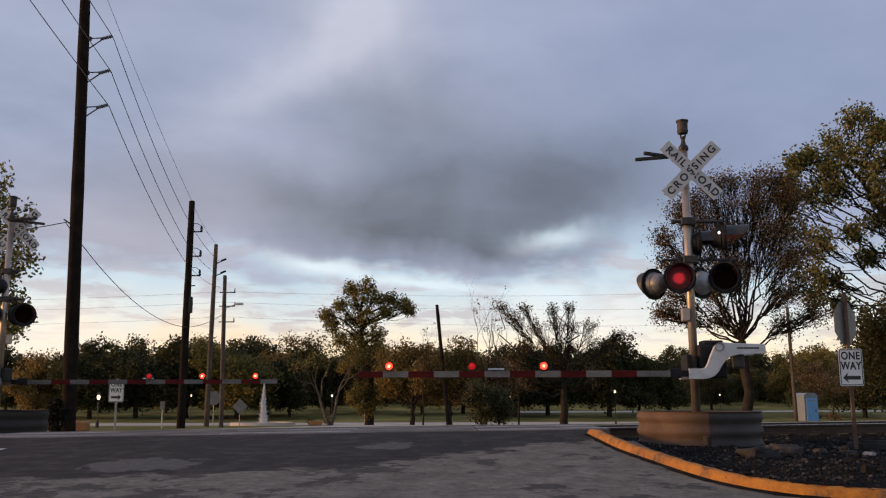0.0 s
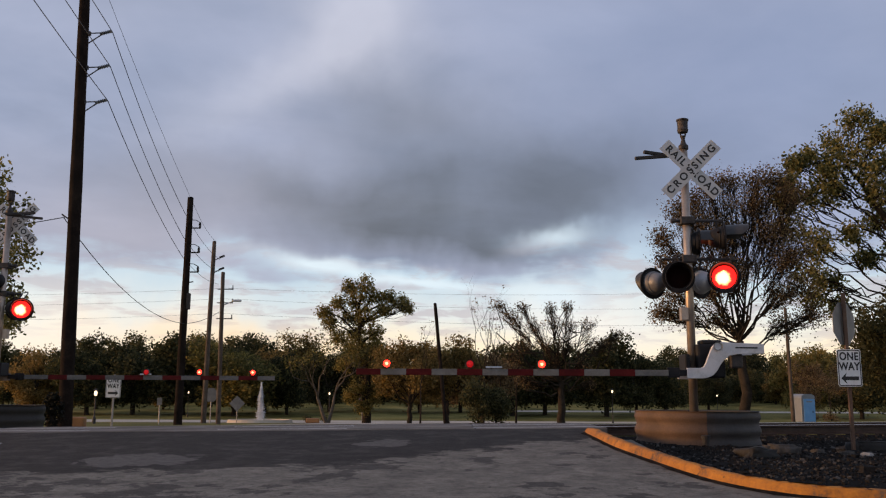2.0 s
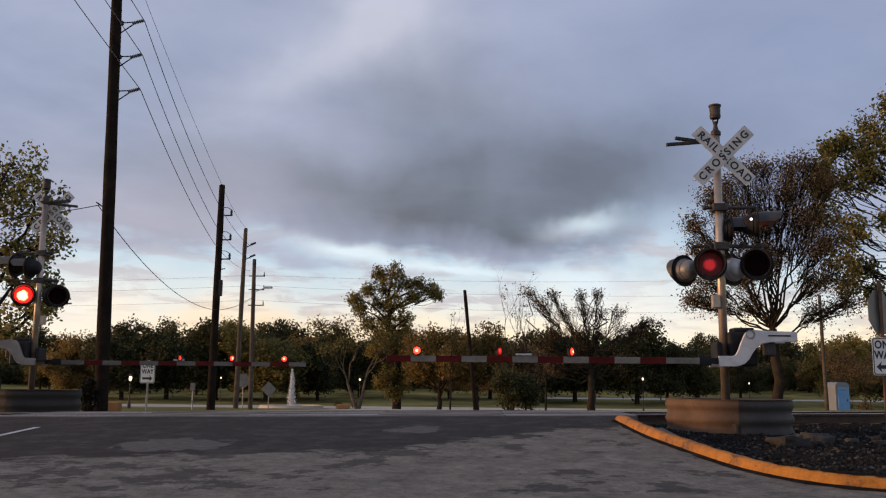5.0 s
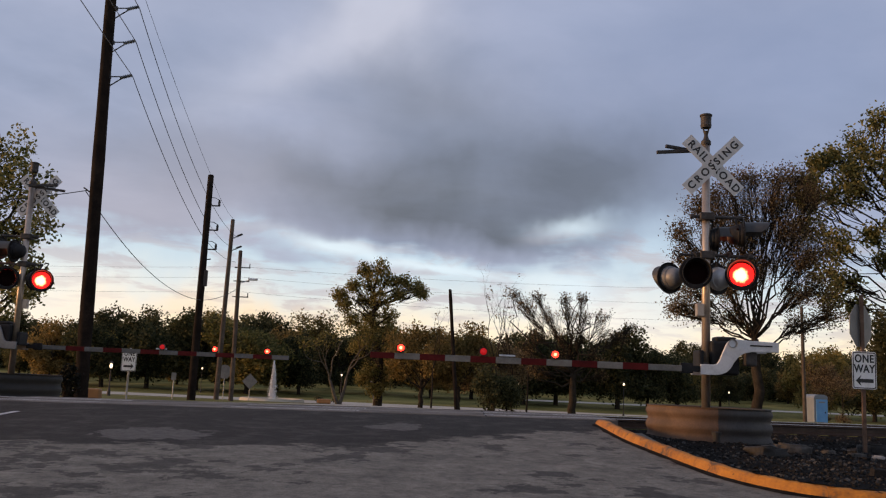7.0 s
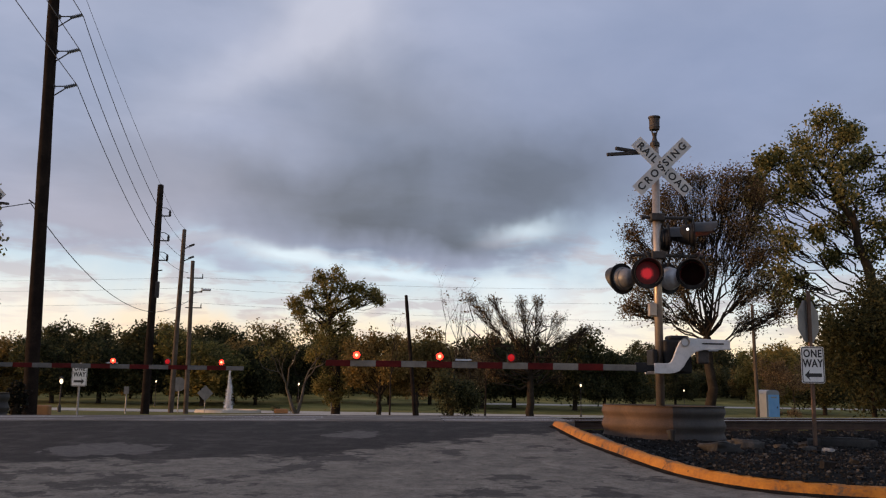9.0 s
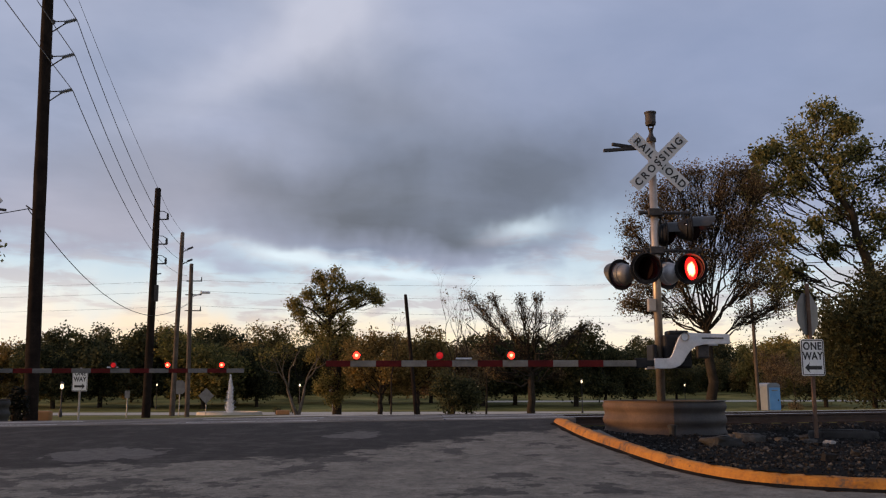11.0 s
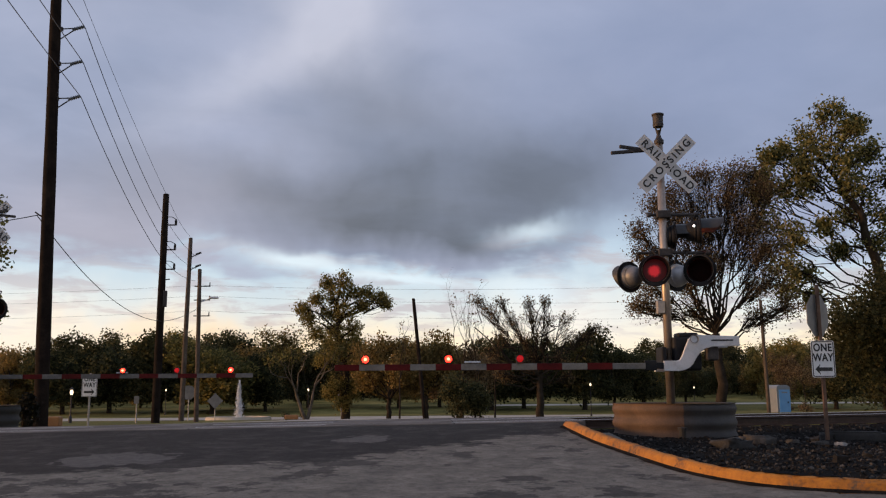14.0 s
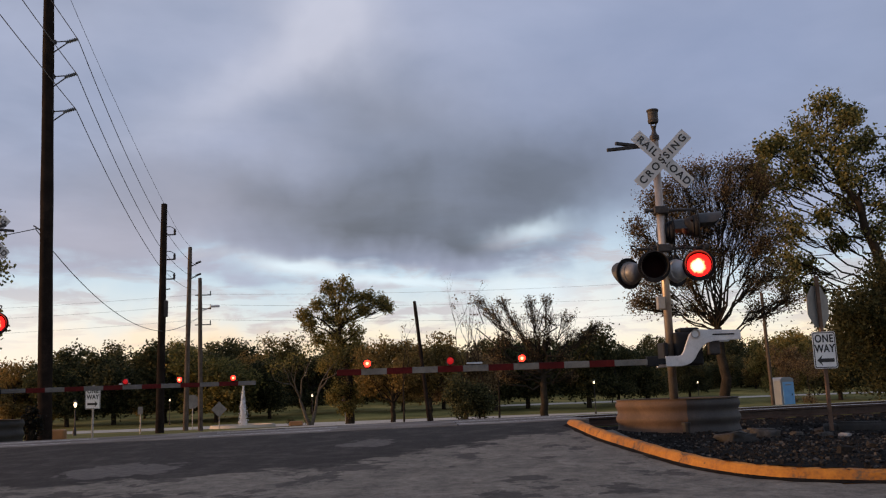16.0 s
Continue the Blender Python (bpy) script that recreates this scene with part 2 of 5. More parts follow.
M = {
    "steel": material("galvanised_steel", [(0.16, 0.16, 0.16), (0.30, 0.29, 0.28), (0.40, 0.38, 0.36)], 2.0, 0.5, 0.6, 0.15),
    "mast": material("aluminium_mast_paint", [(0.26, 0.21, 0.17), (0.37, 0.31, 0.26), (0.48, 0.41, 0.35)], 3.0, 0.42, 0.75, 0.1),
    "silver": material("silver_painted_casting", [(0.40, 0.41, 0.43), (0.55, 0.56, 0.58), (0.66, 0.67, 0.69)], 4.0, 0.55, 0.3, 0.1),
    "black": material("black_enamel", [(0.006, 0.006, 0.007), (0.013, 0.013, 0.015), (0.025, 0.024, 0.024)], 5.0, 0.6, 0.0, 0.1, spec=0.2),
    "iron": material("dark_weathered_iron", [(0.02, 0.018, 0.017), (0.045, 0.04, 0.038), (0.08, 0.07, 0.065)], 6.0, 0.65, 0.4, 0.25),
    "white": material("worn_white_sheeting", [(0.36, 0.36, 0.36), (0.50, 0.50, 0.50), (0.58, 0.58, 0.58)], 4.0, 0.45, 0.0, 0.05),
    "signwhite": material("clean_white_sheeting", [(0.60, 0.60, 0.59), (0.72, 0.72, 0.71), (0.78, 0.78, 0.77)], 4.0, 0.45, 0.0, 0.05),
    "rustpost": material("rusty_post_steel", [(0.06, 0.034, 0.022), (0.12, 0.07, 0.045), (0.19, 0.12, 0.08)], 5.0, 0.75, 0.2, 0.2),
    "armwhite": material("greyish_white_sheeting", [(0.11, 0.103, 0.092), (0.175, 0.166, 0.15), (0.24, 0.228, 0.21)], 4.0, 0.7, 0.0, 0.05, spec=0.1),
    "armred": material("dark_red_sheeting", [(0.045, 0.006, 0.006), (0.08, 0.009, 0.009), (0.12, 0.014, 0.013)], 4.0, 0.7, 0.0, 0.05, spec=0.1),
    "ink": material("black_sign_ink", [(0.01, 0.01, 0.01), (0.02, 0.02, 0.02)], 6.0, 0.5, 0.0, 0.0),
    "signback": material("bare_sign_aluminium", [(0.11, 0.11, 0.11), (0.17, 0.165, 0.16), (0.23, 0.225, 0.22)], 3.0, 0.5, 0.5, 0.05),
    "stopred": material("faded_red_sign_sheeting", [(0.25, 0.03, 0.03), (0.35, 0.05, 0.05)], 4.0, 0.5, 0.0, 0.05),
    "lens": material("dark_red_lens", [(0.004, 0.001, 0.001), (0.010, 0.0015, 0.0015)], 20.0, 0.7, 0.0, 0.3, 60, spec=0.06),
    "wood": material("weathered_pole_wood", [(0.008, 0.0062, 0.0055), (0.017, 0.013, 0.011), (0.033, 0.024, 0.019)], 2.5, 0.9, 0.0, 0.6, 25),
    "palewood": material("grey_pole_wood", [(0.045, 0.036, 0.03), (0.09, 0.072, 0.058), (0.15, 0.12, 0.095)], 2.5, 0.9, 0.0, 0.6, 25),
    "wire": material("black_cable", [(0.012, 0.012, 0.014), (0.03, 0.03, 0.032)], 8.0, 0.6, 0.0, 0.0),
    "ceramic": material("grey_insulator_porcelain", [(0.07, 0.08, 0.09), (0.16, 0.17, 0.18)], 8.0, 0.3, 0.0, 0.0),
    "kerb": material("yellow_kerb_paint", [(0.05, 0.04, 0.032), (0.10, 0.06, 0.03), (0.26, 0.10, 0.011), (0.34, 0.136, 0.012), (0.40, 0.162, 0.015), (0.44, 0.185, 0.021)], 3.2, 0.8, 0.0, 0.35, 30),
    # rusty plate, its colour pushed to orange for the low sun on it
    "ring": material("sun_warmed_rust_steel", [(0.045, 0.027, 0.018), (0.095, 0.058, 0.036), (0.15, 0.093, 0.058)], 1.6, 0.75, 0.2, 0.3),
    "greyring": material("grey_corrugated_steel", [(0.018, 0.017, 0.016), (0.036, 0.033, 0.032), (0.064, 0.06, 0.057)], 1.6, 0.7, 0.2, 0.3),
    # white of the far arm, greyed in colour for its unlit side
    "dullwhite": material("shaded_dull_sheeting", [(0.06, 0.056, 0.053), (0.10, 0.095, 0.09), (0.15, 0.14, 0.135)], 4.0, 0.6, 0.0, 0.05),
    # silver casting with the far gate's shade in its colour; also a lamp can
    "dullmetal": material("dulled_grey_casting", [(0.10, 0.10, 0.105), (0.17, 0.17, 0.175), (0.24, 0.24, 0.25)], 4.0, 0.5, 0.3, 0.1),
    # ring steel darkened to hold the shade round the far signal's foot
    "darkring": material("shade_darkened_steel", [(0.008, 0.0075, 0.007), (0.018, 0.0165, 0.016), (0.036, 0.032, 0.03)], 1.6, 0.75, 0.2, 0.3),
    "stone": material("ballast_stone", [(0.012, 0.012, 0.012), (0.022, 0.021, 0.021), (0.018, 0.0172, 0.0165), (0.025, 0.024, 0.023), (0.07, 0.067, 0.064)], 4.0, 0.9, 0.0, 0.5, 30, island=0.5),
    "ballast": material("dark_gravel_bed", [(0.007, 0.0065, 0.006), (0.013, 0.012, 0.011), (0.026, 0.024, 0.022)], 5.0, 0.95, 0.0, 1.0, 26),
    "darkstone": material("dark_rough_stone", [(0.008, 0.0075, 0.007), (0.016, 0.015, 0.014), (0.03, 0.028, 0.026)], 5.0, 0.8, 0.0, 0.6, 30),
    "rubble": material("broken_concrete", [(0.035, 0.033, 0.031), (0.065, 0.062, 0.059), (0.11, 0.104, 0.098)], 5.0, 0.88, 0.0, 0.5, 30),
    "palestone": material("pale_limestone", [(0.20, 0.195, 0.19), (0.32, 0.31, 0.30), (0.42, 0.41, 0.40)], 6.0, 0.88, 0.0, 0.5, 30),
    "rail": material("rail_steel", [(0.022, 0.014, 0.011), (0.04, 0.027, 0.021), (0.07, 0.05, 0.04)], 4.0, 0.6, 0.3, 0.2),
    "railtop": material("worn_rail_head", [(0.50, 0.48, 0.47), (0.64, 0.62, 0.61)], 2.0, 0.4, 0.7, 0.05),
    "grass": material("winter_grass", [(0.045, 0.046, 0.017), (0.10, 0.096, 0.032), (0.21, 0.18, 0.062), (0.30, 0.24, 0.09)], 0.12, 0.95, 0.0, 1.0, 9),
    "path": material("pale_concrete_path", [(0.34, 0.295, 0.24), (0.46, 0.405, 0.335), (0.55, 0.495, 0.42)], 0.4, 0.9, 0.0, 0.2),
    "panel": material("concrete_crossing_panel", [(0.085, 0.078, 0.072), (0.16, 0.148, 0.137), (0.26, 0.245, 0.225)], 0.7, 0.85, 0.0, 0.4),
    "bark": material("tree_bark", [(0.016, 0.013, 0.010), (0.032, 0.026, 0.020), (0.06, 0.048, 0.037)], 3.0, 0.95, 0.0, 0.8, 18),
    "palebark": material("pale_tree_bark", [(0.07, 0.058, 0.046), (0.13, 0.11, 0.09), (0.20, 0.17, 0.14)], 3.0, 0.9, 0.0, 0.6, 18),
    "blue": material("blue_plastic", [(0.10, 0.27, 0.52), (0.14, 0.34, 0.60)], 2.0, 0.5, 0.0, 0.05),
    "greyplastic": material("pale_grey_plastic", [(0.15, 0.175, 0.20), (0.21, 0.235, 0.26)], 2.0, 0.5, 0.0, 0.05),
    "orange": material("orange_plastic", [(0.22, 0.10, 0.03), (0.32, 0.15, 0.05)], 2.0, 0.6, 0.0, 0.05),
    "water": material("white_fountain_spray", [(0.70, 0.72, 0.75), (0.82, 0.84, 0.87)], 6.0, 0.6, 0.0, 0.3),
    "lit": lit_lens("lit_red_lens", (1.0, 0.010, 0.008), (1.0, 0.55, 0.22), 4.5, 0.135, 14.0),
    "core": glowing("lit_lens_core", (1.0, 0.42, 0.17), 4.2),
    "dimlit": lit_lens("side_lit_red_lens", (0.05, 0.001, 0.002), (0.75, 0.02, 0.03), 0.55, 0.115, 38.0),
    "armlens": glowing("dimmed_red_arm_lens", (0.8, 0.01, 0.014), 0.28),
    "peep": glowing("lit_peep_hole", (1.0, 0.95, 0.92), 2.5),
    "hoodblack": material("black_hood_enamel", [(0.012, 0.012, 0.013), (0.026, 0.025, 0.025), (0.045, 0.043, 0.042)], 5.0, 0.5, 0.0, 0.1),
    "armlamp": glowing("lit_arm_lamp", (1.0, 0.02, 0.010), 8.0),
    "lampglow": glowing("park_lamp_globe", (1.0, 0.76, 0.48), 2.0),
}


def leafmat(name, stops, trans=0.55):
    """Foliage that lets some of the light behind it through."""
    m = material(name, stops, 0.35, 0.75, 0.0, 0.0, 3.0, rand=0.25, island=0.6, spec=0.25)
    t = m.node_tree
    N = Nodes(t)
    b = t.nodes["Principled BSDF"]
    thin = N.add("ShaderNodeBsdfTranslucent")
    N.link(b.inputs["Base Color"].links[0].from_socket, thin.inputs[0])
    both = N.add("ShaderNodeMixShader")
    both.inputs[0].default_value = trans
    N.link(b.outputs[0], both.inputs[1])
    N.link(thin.outputs[0], both.inputs[2])
    N.link(both.outputs[0], t.nodes["Material Output"].inputs[0])
    return m


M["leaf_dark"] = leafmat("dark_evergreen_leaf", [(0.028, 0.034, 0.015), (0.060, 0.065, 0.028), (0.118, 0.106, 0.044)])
M["leaf_olive"] = leafmat("olive_leaf", [(0.075, 0.076, 0.024), (0.165, 0.145, 0.045), (0.29, 0.22, 0.07)])
M["leaf_gold"] = leafmat("golden_brown_leaf", [(0.105, 0.083, 0.028), (0.195, 0.14, 0.046), (0.30, 0.20, 0.07)])
M["leaf_yellow"] = leafmat("olive_and_yellow_leaf", [(0.045, 0.055, 0.02), (0.10, 0.108, 0.038), (0.17, 0.162, 0.056), (0.29, 0.245, 0.085)])
M["leaf_black"] = leafmat("near_black_leaf", [(0.004, 0.005, 0.003), (0.009, 0.010, 0.006), (0.016, 0.017, 0.010)], 0.2)
M["leaf_rust"] = leafmat("rusty_brown_leaf", [(0.085, 0.058, 0.031), (0.165, 0.112, 0.055), (0.27, 0.185, 0.09)])


def road_material():
    """Asphalt, dark where it was patched towards the rails, pale and worn nearer, with ragged borders."""
    m = bpy.data.materials.new("patched_asphalt")
    m.use_nodes = True
    t = m.node_tree
    N = Nodes(t)
    b = t.nodes["Principled BSDF"]
    pos = N.add("ShaderNodeTexCoord").outputs["Object"]
    sep = N.add("ShaderNodeSeparateXYZ")
    N.link(pos, sep.inputs[0])
    px, py = sep.outputs[0], sep.outputs[1]
    rag = N.noise(pos, 0.9, 9, 0.7, 0.25)
    edge = N.math("ADD", py, N.math("MULTIPLY", N.math("SUBTRACT", rag, 0.5), 4.2))
    edge = N.math("SUBTRACT", edge, N.math("MULTIPLY", N.math("MAXIMUM", N.math("ADD", px, 1.0), 0.0), 0.95))
    edge = N.math("ADD", edge, N.math("MULTIPLY", N.math("MAXIMUM", N.math("SUBTRACT", -2.0, px), 0.0), 0.22))
    new_tar = N.ramp(N.math("DIVIDE", edge, 20.0), [(0.574, 0.0), (0.586, 1.0)])
    n2 = N.noise(pos, 2.2, 6, 0.65, 0.1)
    n3 = N.noise(pos, 60.0, 3, 0.6)
    blot = N.ramp(N.math("ADD", N.noise(pos, 1.15, 8, 0.68, 0.1), N.math("MULTIPLY", N.math("MAXIMUM", N.math("SUBTRACT", -1.0, px), 0.0), 0.016)), [(0.565, 0.0), (0.585, 1.0)])
    old = N.ramp(n2, [(0.30, (0.104, 0.096, 0.082)), (0.5, (0.156, 0.144, 0.122)), (0.7, (0.215, 0.198, 0.168))])
    old = N.mix(N.math("MULTIPLY", blot, 0.75), old, (0.035, 0.033, 0.031))
    tar = N.ramp(n2, [(0.3, (0.014, 0.0128, 0.0118)), (0.5, (0.027, 0.025, 0.023)), (0.7, (0.062, 0.057, 0.053))])

    def patch(x0, y0, sx, sy):
        p = N.math("DIVIDE", N.math("SUBTRACT", px, x0), sx)
        q = N.math("DIVIDE", N.math("SUBTRACT", py, y0), sy)
        r = N.math("ADD", N.math("MULTIPLY", p, p), N.math("MULTIPLY", q, q))
        r = N.math("ADD", r, N.math("MULTIPLY", N.math("SUBTRACT", N.noise(pos, 2.6, 6, 0.65, 0.6), 0.5), 3.4))
        return N.ramp(r, [(0.8, 1.0), (1.0, 0.0)])

    worn = N.math("MAXIMUM", patch(-4.1, 12.3, 0.85, 0.75), patch(-0.9, 14.2, 0.42, 0.6))
    tar = N.mix(N.math("MULTIPLY", worn, 0.8), tar, (0.115, 0.108, 0.10))
    col = N.mix(new_tar, old, tar)
    n4 = N.noise(pos, 8.0, 8, 0.75, 0.3)
    col = N.mix(1.0, col, N.ramp(n4, [(0.34, 0.62), (0.5, 1.0), (0.68, 1.3)]), "MULTIPLY")
    col = N.mix(1.0, col, N.ramp(n3, [(0.3, 0.75), (0.7, 1.2)]), "MULTIPLY")
    N.link(col, b.inputs["Base Color"])
    N.feed(b.inputs["Roughness"], N.math("ADD", 0.78, N.math("MULTIPLY", n2, 0.2)))
    b.inputs["Specular IOR Level"].default_value = 0.18
    bn = N.add("ShaderNodeBump")
    bn.inputs["Strength"].default_value, bn.inputs["Distance"].default_value = 0.5, 0.01
    N.link(n3, bn.inputs["Height"])
    N.link(bn.outputs[0], b.inputs["Normal"])
    return m


def scuffed_kerb():
    """Yellow paint rubbed through to dark concrete in streaks along the kerb."""
    m = M["kerb"]
    N = Nodes(m.node_tree)
    b = m.node_tree.nodes["Principled BSDF"]
    pos = N.add("ShaderNodeTexCoord").outputs["Object"]
    paint = b.inputs["Base Color"].links[0].from_socket
    big = N.noise(pos, 1.3, 6, 0.7, 0.8)
    small = N.noise(pos, 7.0, 5, 0.7, 0.6)
    rub = N.ramp(N.math("ADD", N.math("MULTIPLY", big, 0.6), N.math("MULTIPLY", small, 0.4)), [(0.565, 0.0), (0.595, 0.92)])
    N.link(N.mix(rub, paint, N.ramp(small, [(0.35, (0.02, 0.015, 0.011)), (0.7, (0.075, 0.045, 0.022))])), b.inputs["Base Color"])


scuffed_kerb()
M["road"] = road_material()


# ---------------------------------------------------------------- helpers for meshes
def part(name, bm, mat, parent=None, label="", smooth=False):
    me = bpy.data.meshes.new(name)
    bm.to_mesh(me)
    bm.free()
    for m in (mat if isinstance(mat, (list, tuple)) else [mat]):
        me.materials.append(M[m] if isinstance(m, str) else m)
    if smooth:
        for p in me.polygons:
            p.use_smooth = True
    ob = new(name, me)
    if parent is not None:
        ob.parent = parent
    if label:
        ob["label"] = label
    return ob


def empty(name, x, y, z, rz=0.0):
    ob = new(name)
    ob.empty_display_size = 0.2
    ob.matrix_world = pose(x, y, z, 0, 0, rz)
    return ob


def box(bm, x, y, z, sx, sy, sz, turn=None, bevel=0.0):
    """A block of full sizes about its centre."""
    m = Matrix.LocRotScale((x, y, z), turn or Euler((0, 0, 0)), (sx, sy, sz))
    g = bmesh.ops.create_cube(bm, size=1.0, matrix=m)
    if bevel:
        es = list({e for v in g["verts"] for e in v.link_edges})
        bmesh.ops.bevel(bm, geom=es, offset=bevel, segments=2, affect="EDGES", profile=0.5)
    return bm


def tube(bm, a, b, r1, r2=None, seg=12, caps=True):
    a, b = Vector(a), Vector(b)
    r2 = r1 if r2 is None else r2
    d = b - a
    m = Matrix.Translation((a + b) / 2) @ d.to_track_quat("Z", "Y").to_matrix().to_4x4()
    bmesh.ops.create_cone(bm, cap_ends=caps, segments=seg, radius1=r1, radius2=r2, depth=d.length, matrix=m)
    return bm


def lathe(bm, profile, m=None, seg=24, arc=None):
    """Turns (radius, height) pairs about z, all round or over an arc in degrees."""
    m = m or Matrix.Identity(4)
    rings = []
    turns = [2 * math.pi * i / seg for i in range(seg)] if arc is None else [radians(arc[0] + (arc[1] - arc[0]) * i / seg) for i in range(seg + 1)]
    for r, h in profile:
        rings.append([bm.verts.new(m @ Vector((r * math.cos(w), r * math.sin(w), h))) for w in turns])
    for p, q in zip(rings, rings[1:]):
        for i in range(seg):
            bm.faces.new((p[i], p[(i + 1) % len(turns)], q[(i + 1) % len(turns)], q[i]))
    return bm


def prism(bm, pts, y0, y1):
    """An outline in x, z pushed from y0 to y1."""
    f = [bm.verts.new((x, y0, z)) for x, z in pts]
    g = [bm.verts.new((x, y1, z)) for x, z in pts]
    n = len(pts)
    bm.faces.new(f)
    bm.faces.new(list(reversed(g)))
    for i in range(n):
        bm.faces.new((f[(i + 1) % n], f[i], g[i], g[(i + 1) % n]))
    bmesh.ops.recalc_face_normals(bm, faces=bm.faces[:])
    return bm


B = bmesh.new


def smoothstep(a, b, v):
    t = min(max((v - a) / (b - a), 0.0), 1.0)
    return t * t * (3 - 2 * t)


def track_z(x):
    return 0.012 * max(-30.0, min(30.0, x))


def ground_z(x, y):
    """The lie of the land: an approach ramp, the level of the rails, then a gentle fall to the park."""
    if y < 16.5:
        ramp_z = -0.055 * (16.5 - max(y, 7.0)) - 0.02 * (7.0 - max(min(y, 7.0), -8.0))
        side = smoothstep(2.0, 14.0, y)
        return ramp_z + track_z(x) * side
    fall = -0.03 * max(0.0, min(y, 88.0) - 19.0) + 0.036 * max(0.0, min(y, 166.0) - 112.0)
    return fall + track_z(x) * (1 - smoothstep(22.0, 60.0, y))


# ---------------------------------------------------------------- ground and road
def sheet(name, xs, ys, lift, mat, label, category, keep=None):
    bm = B()
    grid = {}
    for i, xv in enumerate(xs):
        for j, yv in enumerate(ys):
            grid[i, j] = bm.verts.new((xv, yv, ground_z(xv, yv) + (lift(xv, yv) if callable(lift) else lift)))
    for i in range(len(xs) - 1):
        for j in range(len(ys) - 1):
            if keep is None or keep((xs[i] + xs[i + 1]) / 2, (ys[j] + ys[j + 1]) / 2):
                bm.faces.new((grid[i, j], grid[i + 1, j], grid[i + 1, j + 1], grid[i, j + 1]))
    for v in [v for v in bm.verts if not v.link_faces]:
        bm.verts.remove(v)
    ob = part(name, bm, mat, smooth=True)
    return tagged(ob, label, category, kind="structure")


def span(a, b, n):
    return [a + (b - a) * i / n for i in range(n + 1)]



# kerb: its road-side foot line in plan
KERB = [(2.42, 15.5), (2.45, 14.6), (2.50, 13.3), (2.60, 12.4), (2.70, 11.65), (2.83, 10.75), (2.98, 10.05), (3.24, 9.45), (3.55, 9.08), (3.95, 8.82), (4.5, 8.62), (5.3, 8.42), (6.5, 8.25), (9.0, 8.05), (14.0, 7.9)]


def dense(pts, n=6):
    """A smooth line through the points."""
    out = []
    for i in range(len(pts) - 1):
        p0, p1, p2, p3 = (Vector(pts[max(0, min(len(pts) - 1, i + k))]) for k in (-1, 0, 1, 2))
        for s in range(n):
            t = s / n
            out.append(0.5 * (2 * p1 + (p2 - p0) * t + (2 * p0 - 5 * p1 + 4 * p2 - p3) * t * t + (3 * p1 - p0 - 3 * p2 + p3) * t ** 3))
    out.append(Vector(pts[-1]))
    return out


KLINE = dense(KERB)


def inside_kerb(x, y, margin=0.13):
    if y > 16.0:
        return x > 2.35
    near = min(range(len(KLINE) - 1), key=lambda i: (KLINE[i].x - x) ** 2 + (KLINE[i].y - y) ** 2)
    a, b = KLINE[near], KLINE[near + 1]
    d = (b - a).normalized()
    return (-d.y) * (x - a.x) + d.x * (y - a.y) > margin


GX = [-1500, -600, -250, -120, -70] + span(-50, 50, 50) + [70, 120, 250, 600, 1500]
GY = [-300, -100, -40, -20] + span(-10, 16, 26) + span(16.5, 30, 14) + span(32, 100, 34) + [110, 130, 160, 220, 350, 700, 1600]
sheet("ground", GX, GY, lambda x, y: (-0.7 if x > 1.5 and 5 < y < 17 else -0.05) if y < 20 else 0.0, "grass", "dull green winter grass sloping away beyond the tracks", "ground")
sheet("road", span(-14, 16, 120), span(-14, 16.4, 122), 0.0, "road", "patched dark and worn grey asphalt rising to the rails", "road", lambda x, y: not (y > 7.5 and inside_kerb(x - 0.3, y + 0.3)))
sheet("road", span(-6.5, 2.6, 18), span(19.35, 84, 60), 0.025, "path", "pale street leading on from the crossing", "road")
sheet("road", span(-90, 90, 90), span(84, 97, 8), 0.03, "path", "pale concrete street along the park", "road")
sheet("road_marking", [-7.16, -7.05], span(2, 14.6, 30), 0.005, "white", "worn white edge line on the asphalt", "road marking")
sheet("path", span(10, 90, 40), span(126, 130, 2), 0.03, "path", "pale footpath across the lawn", "path")


# ---------------------------------------------------------------- trees
def unit(rng):
    v = rng.normal(size=3)
    return v / np.linalg.norm(v)


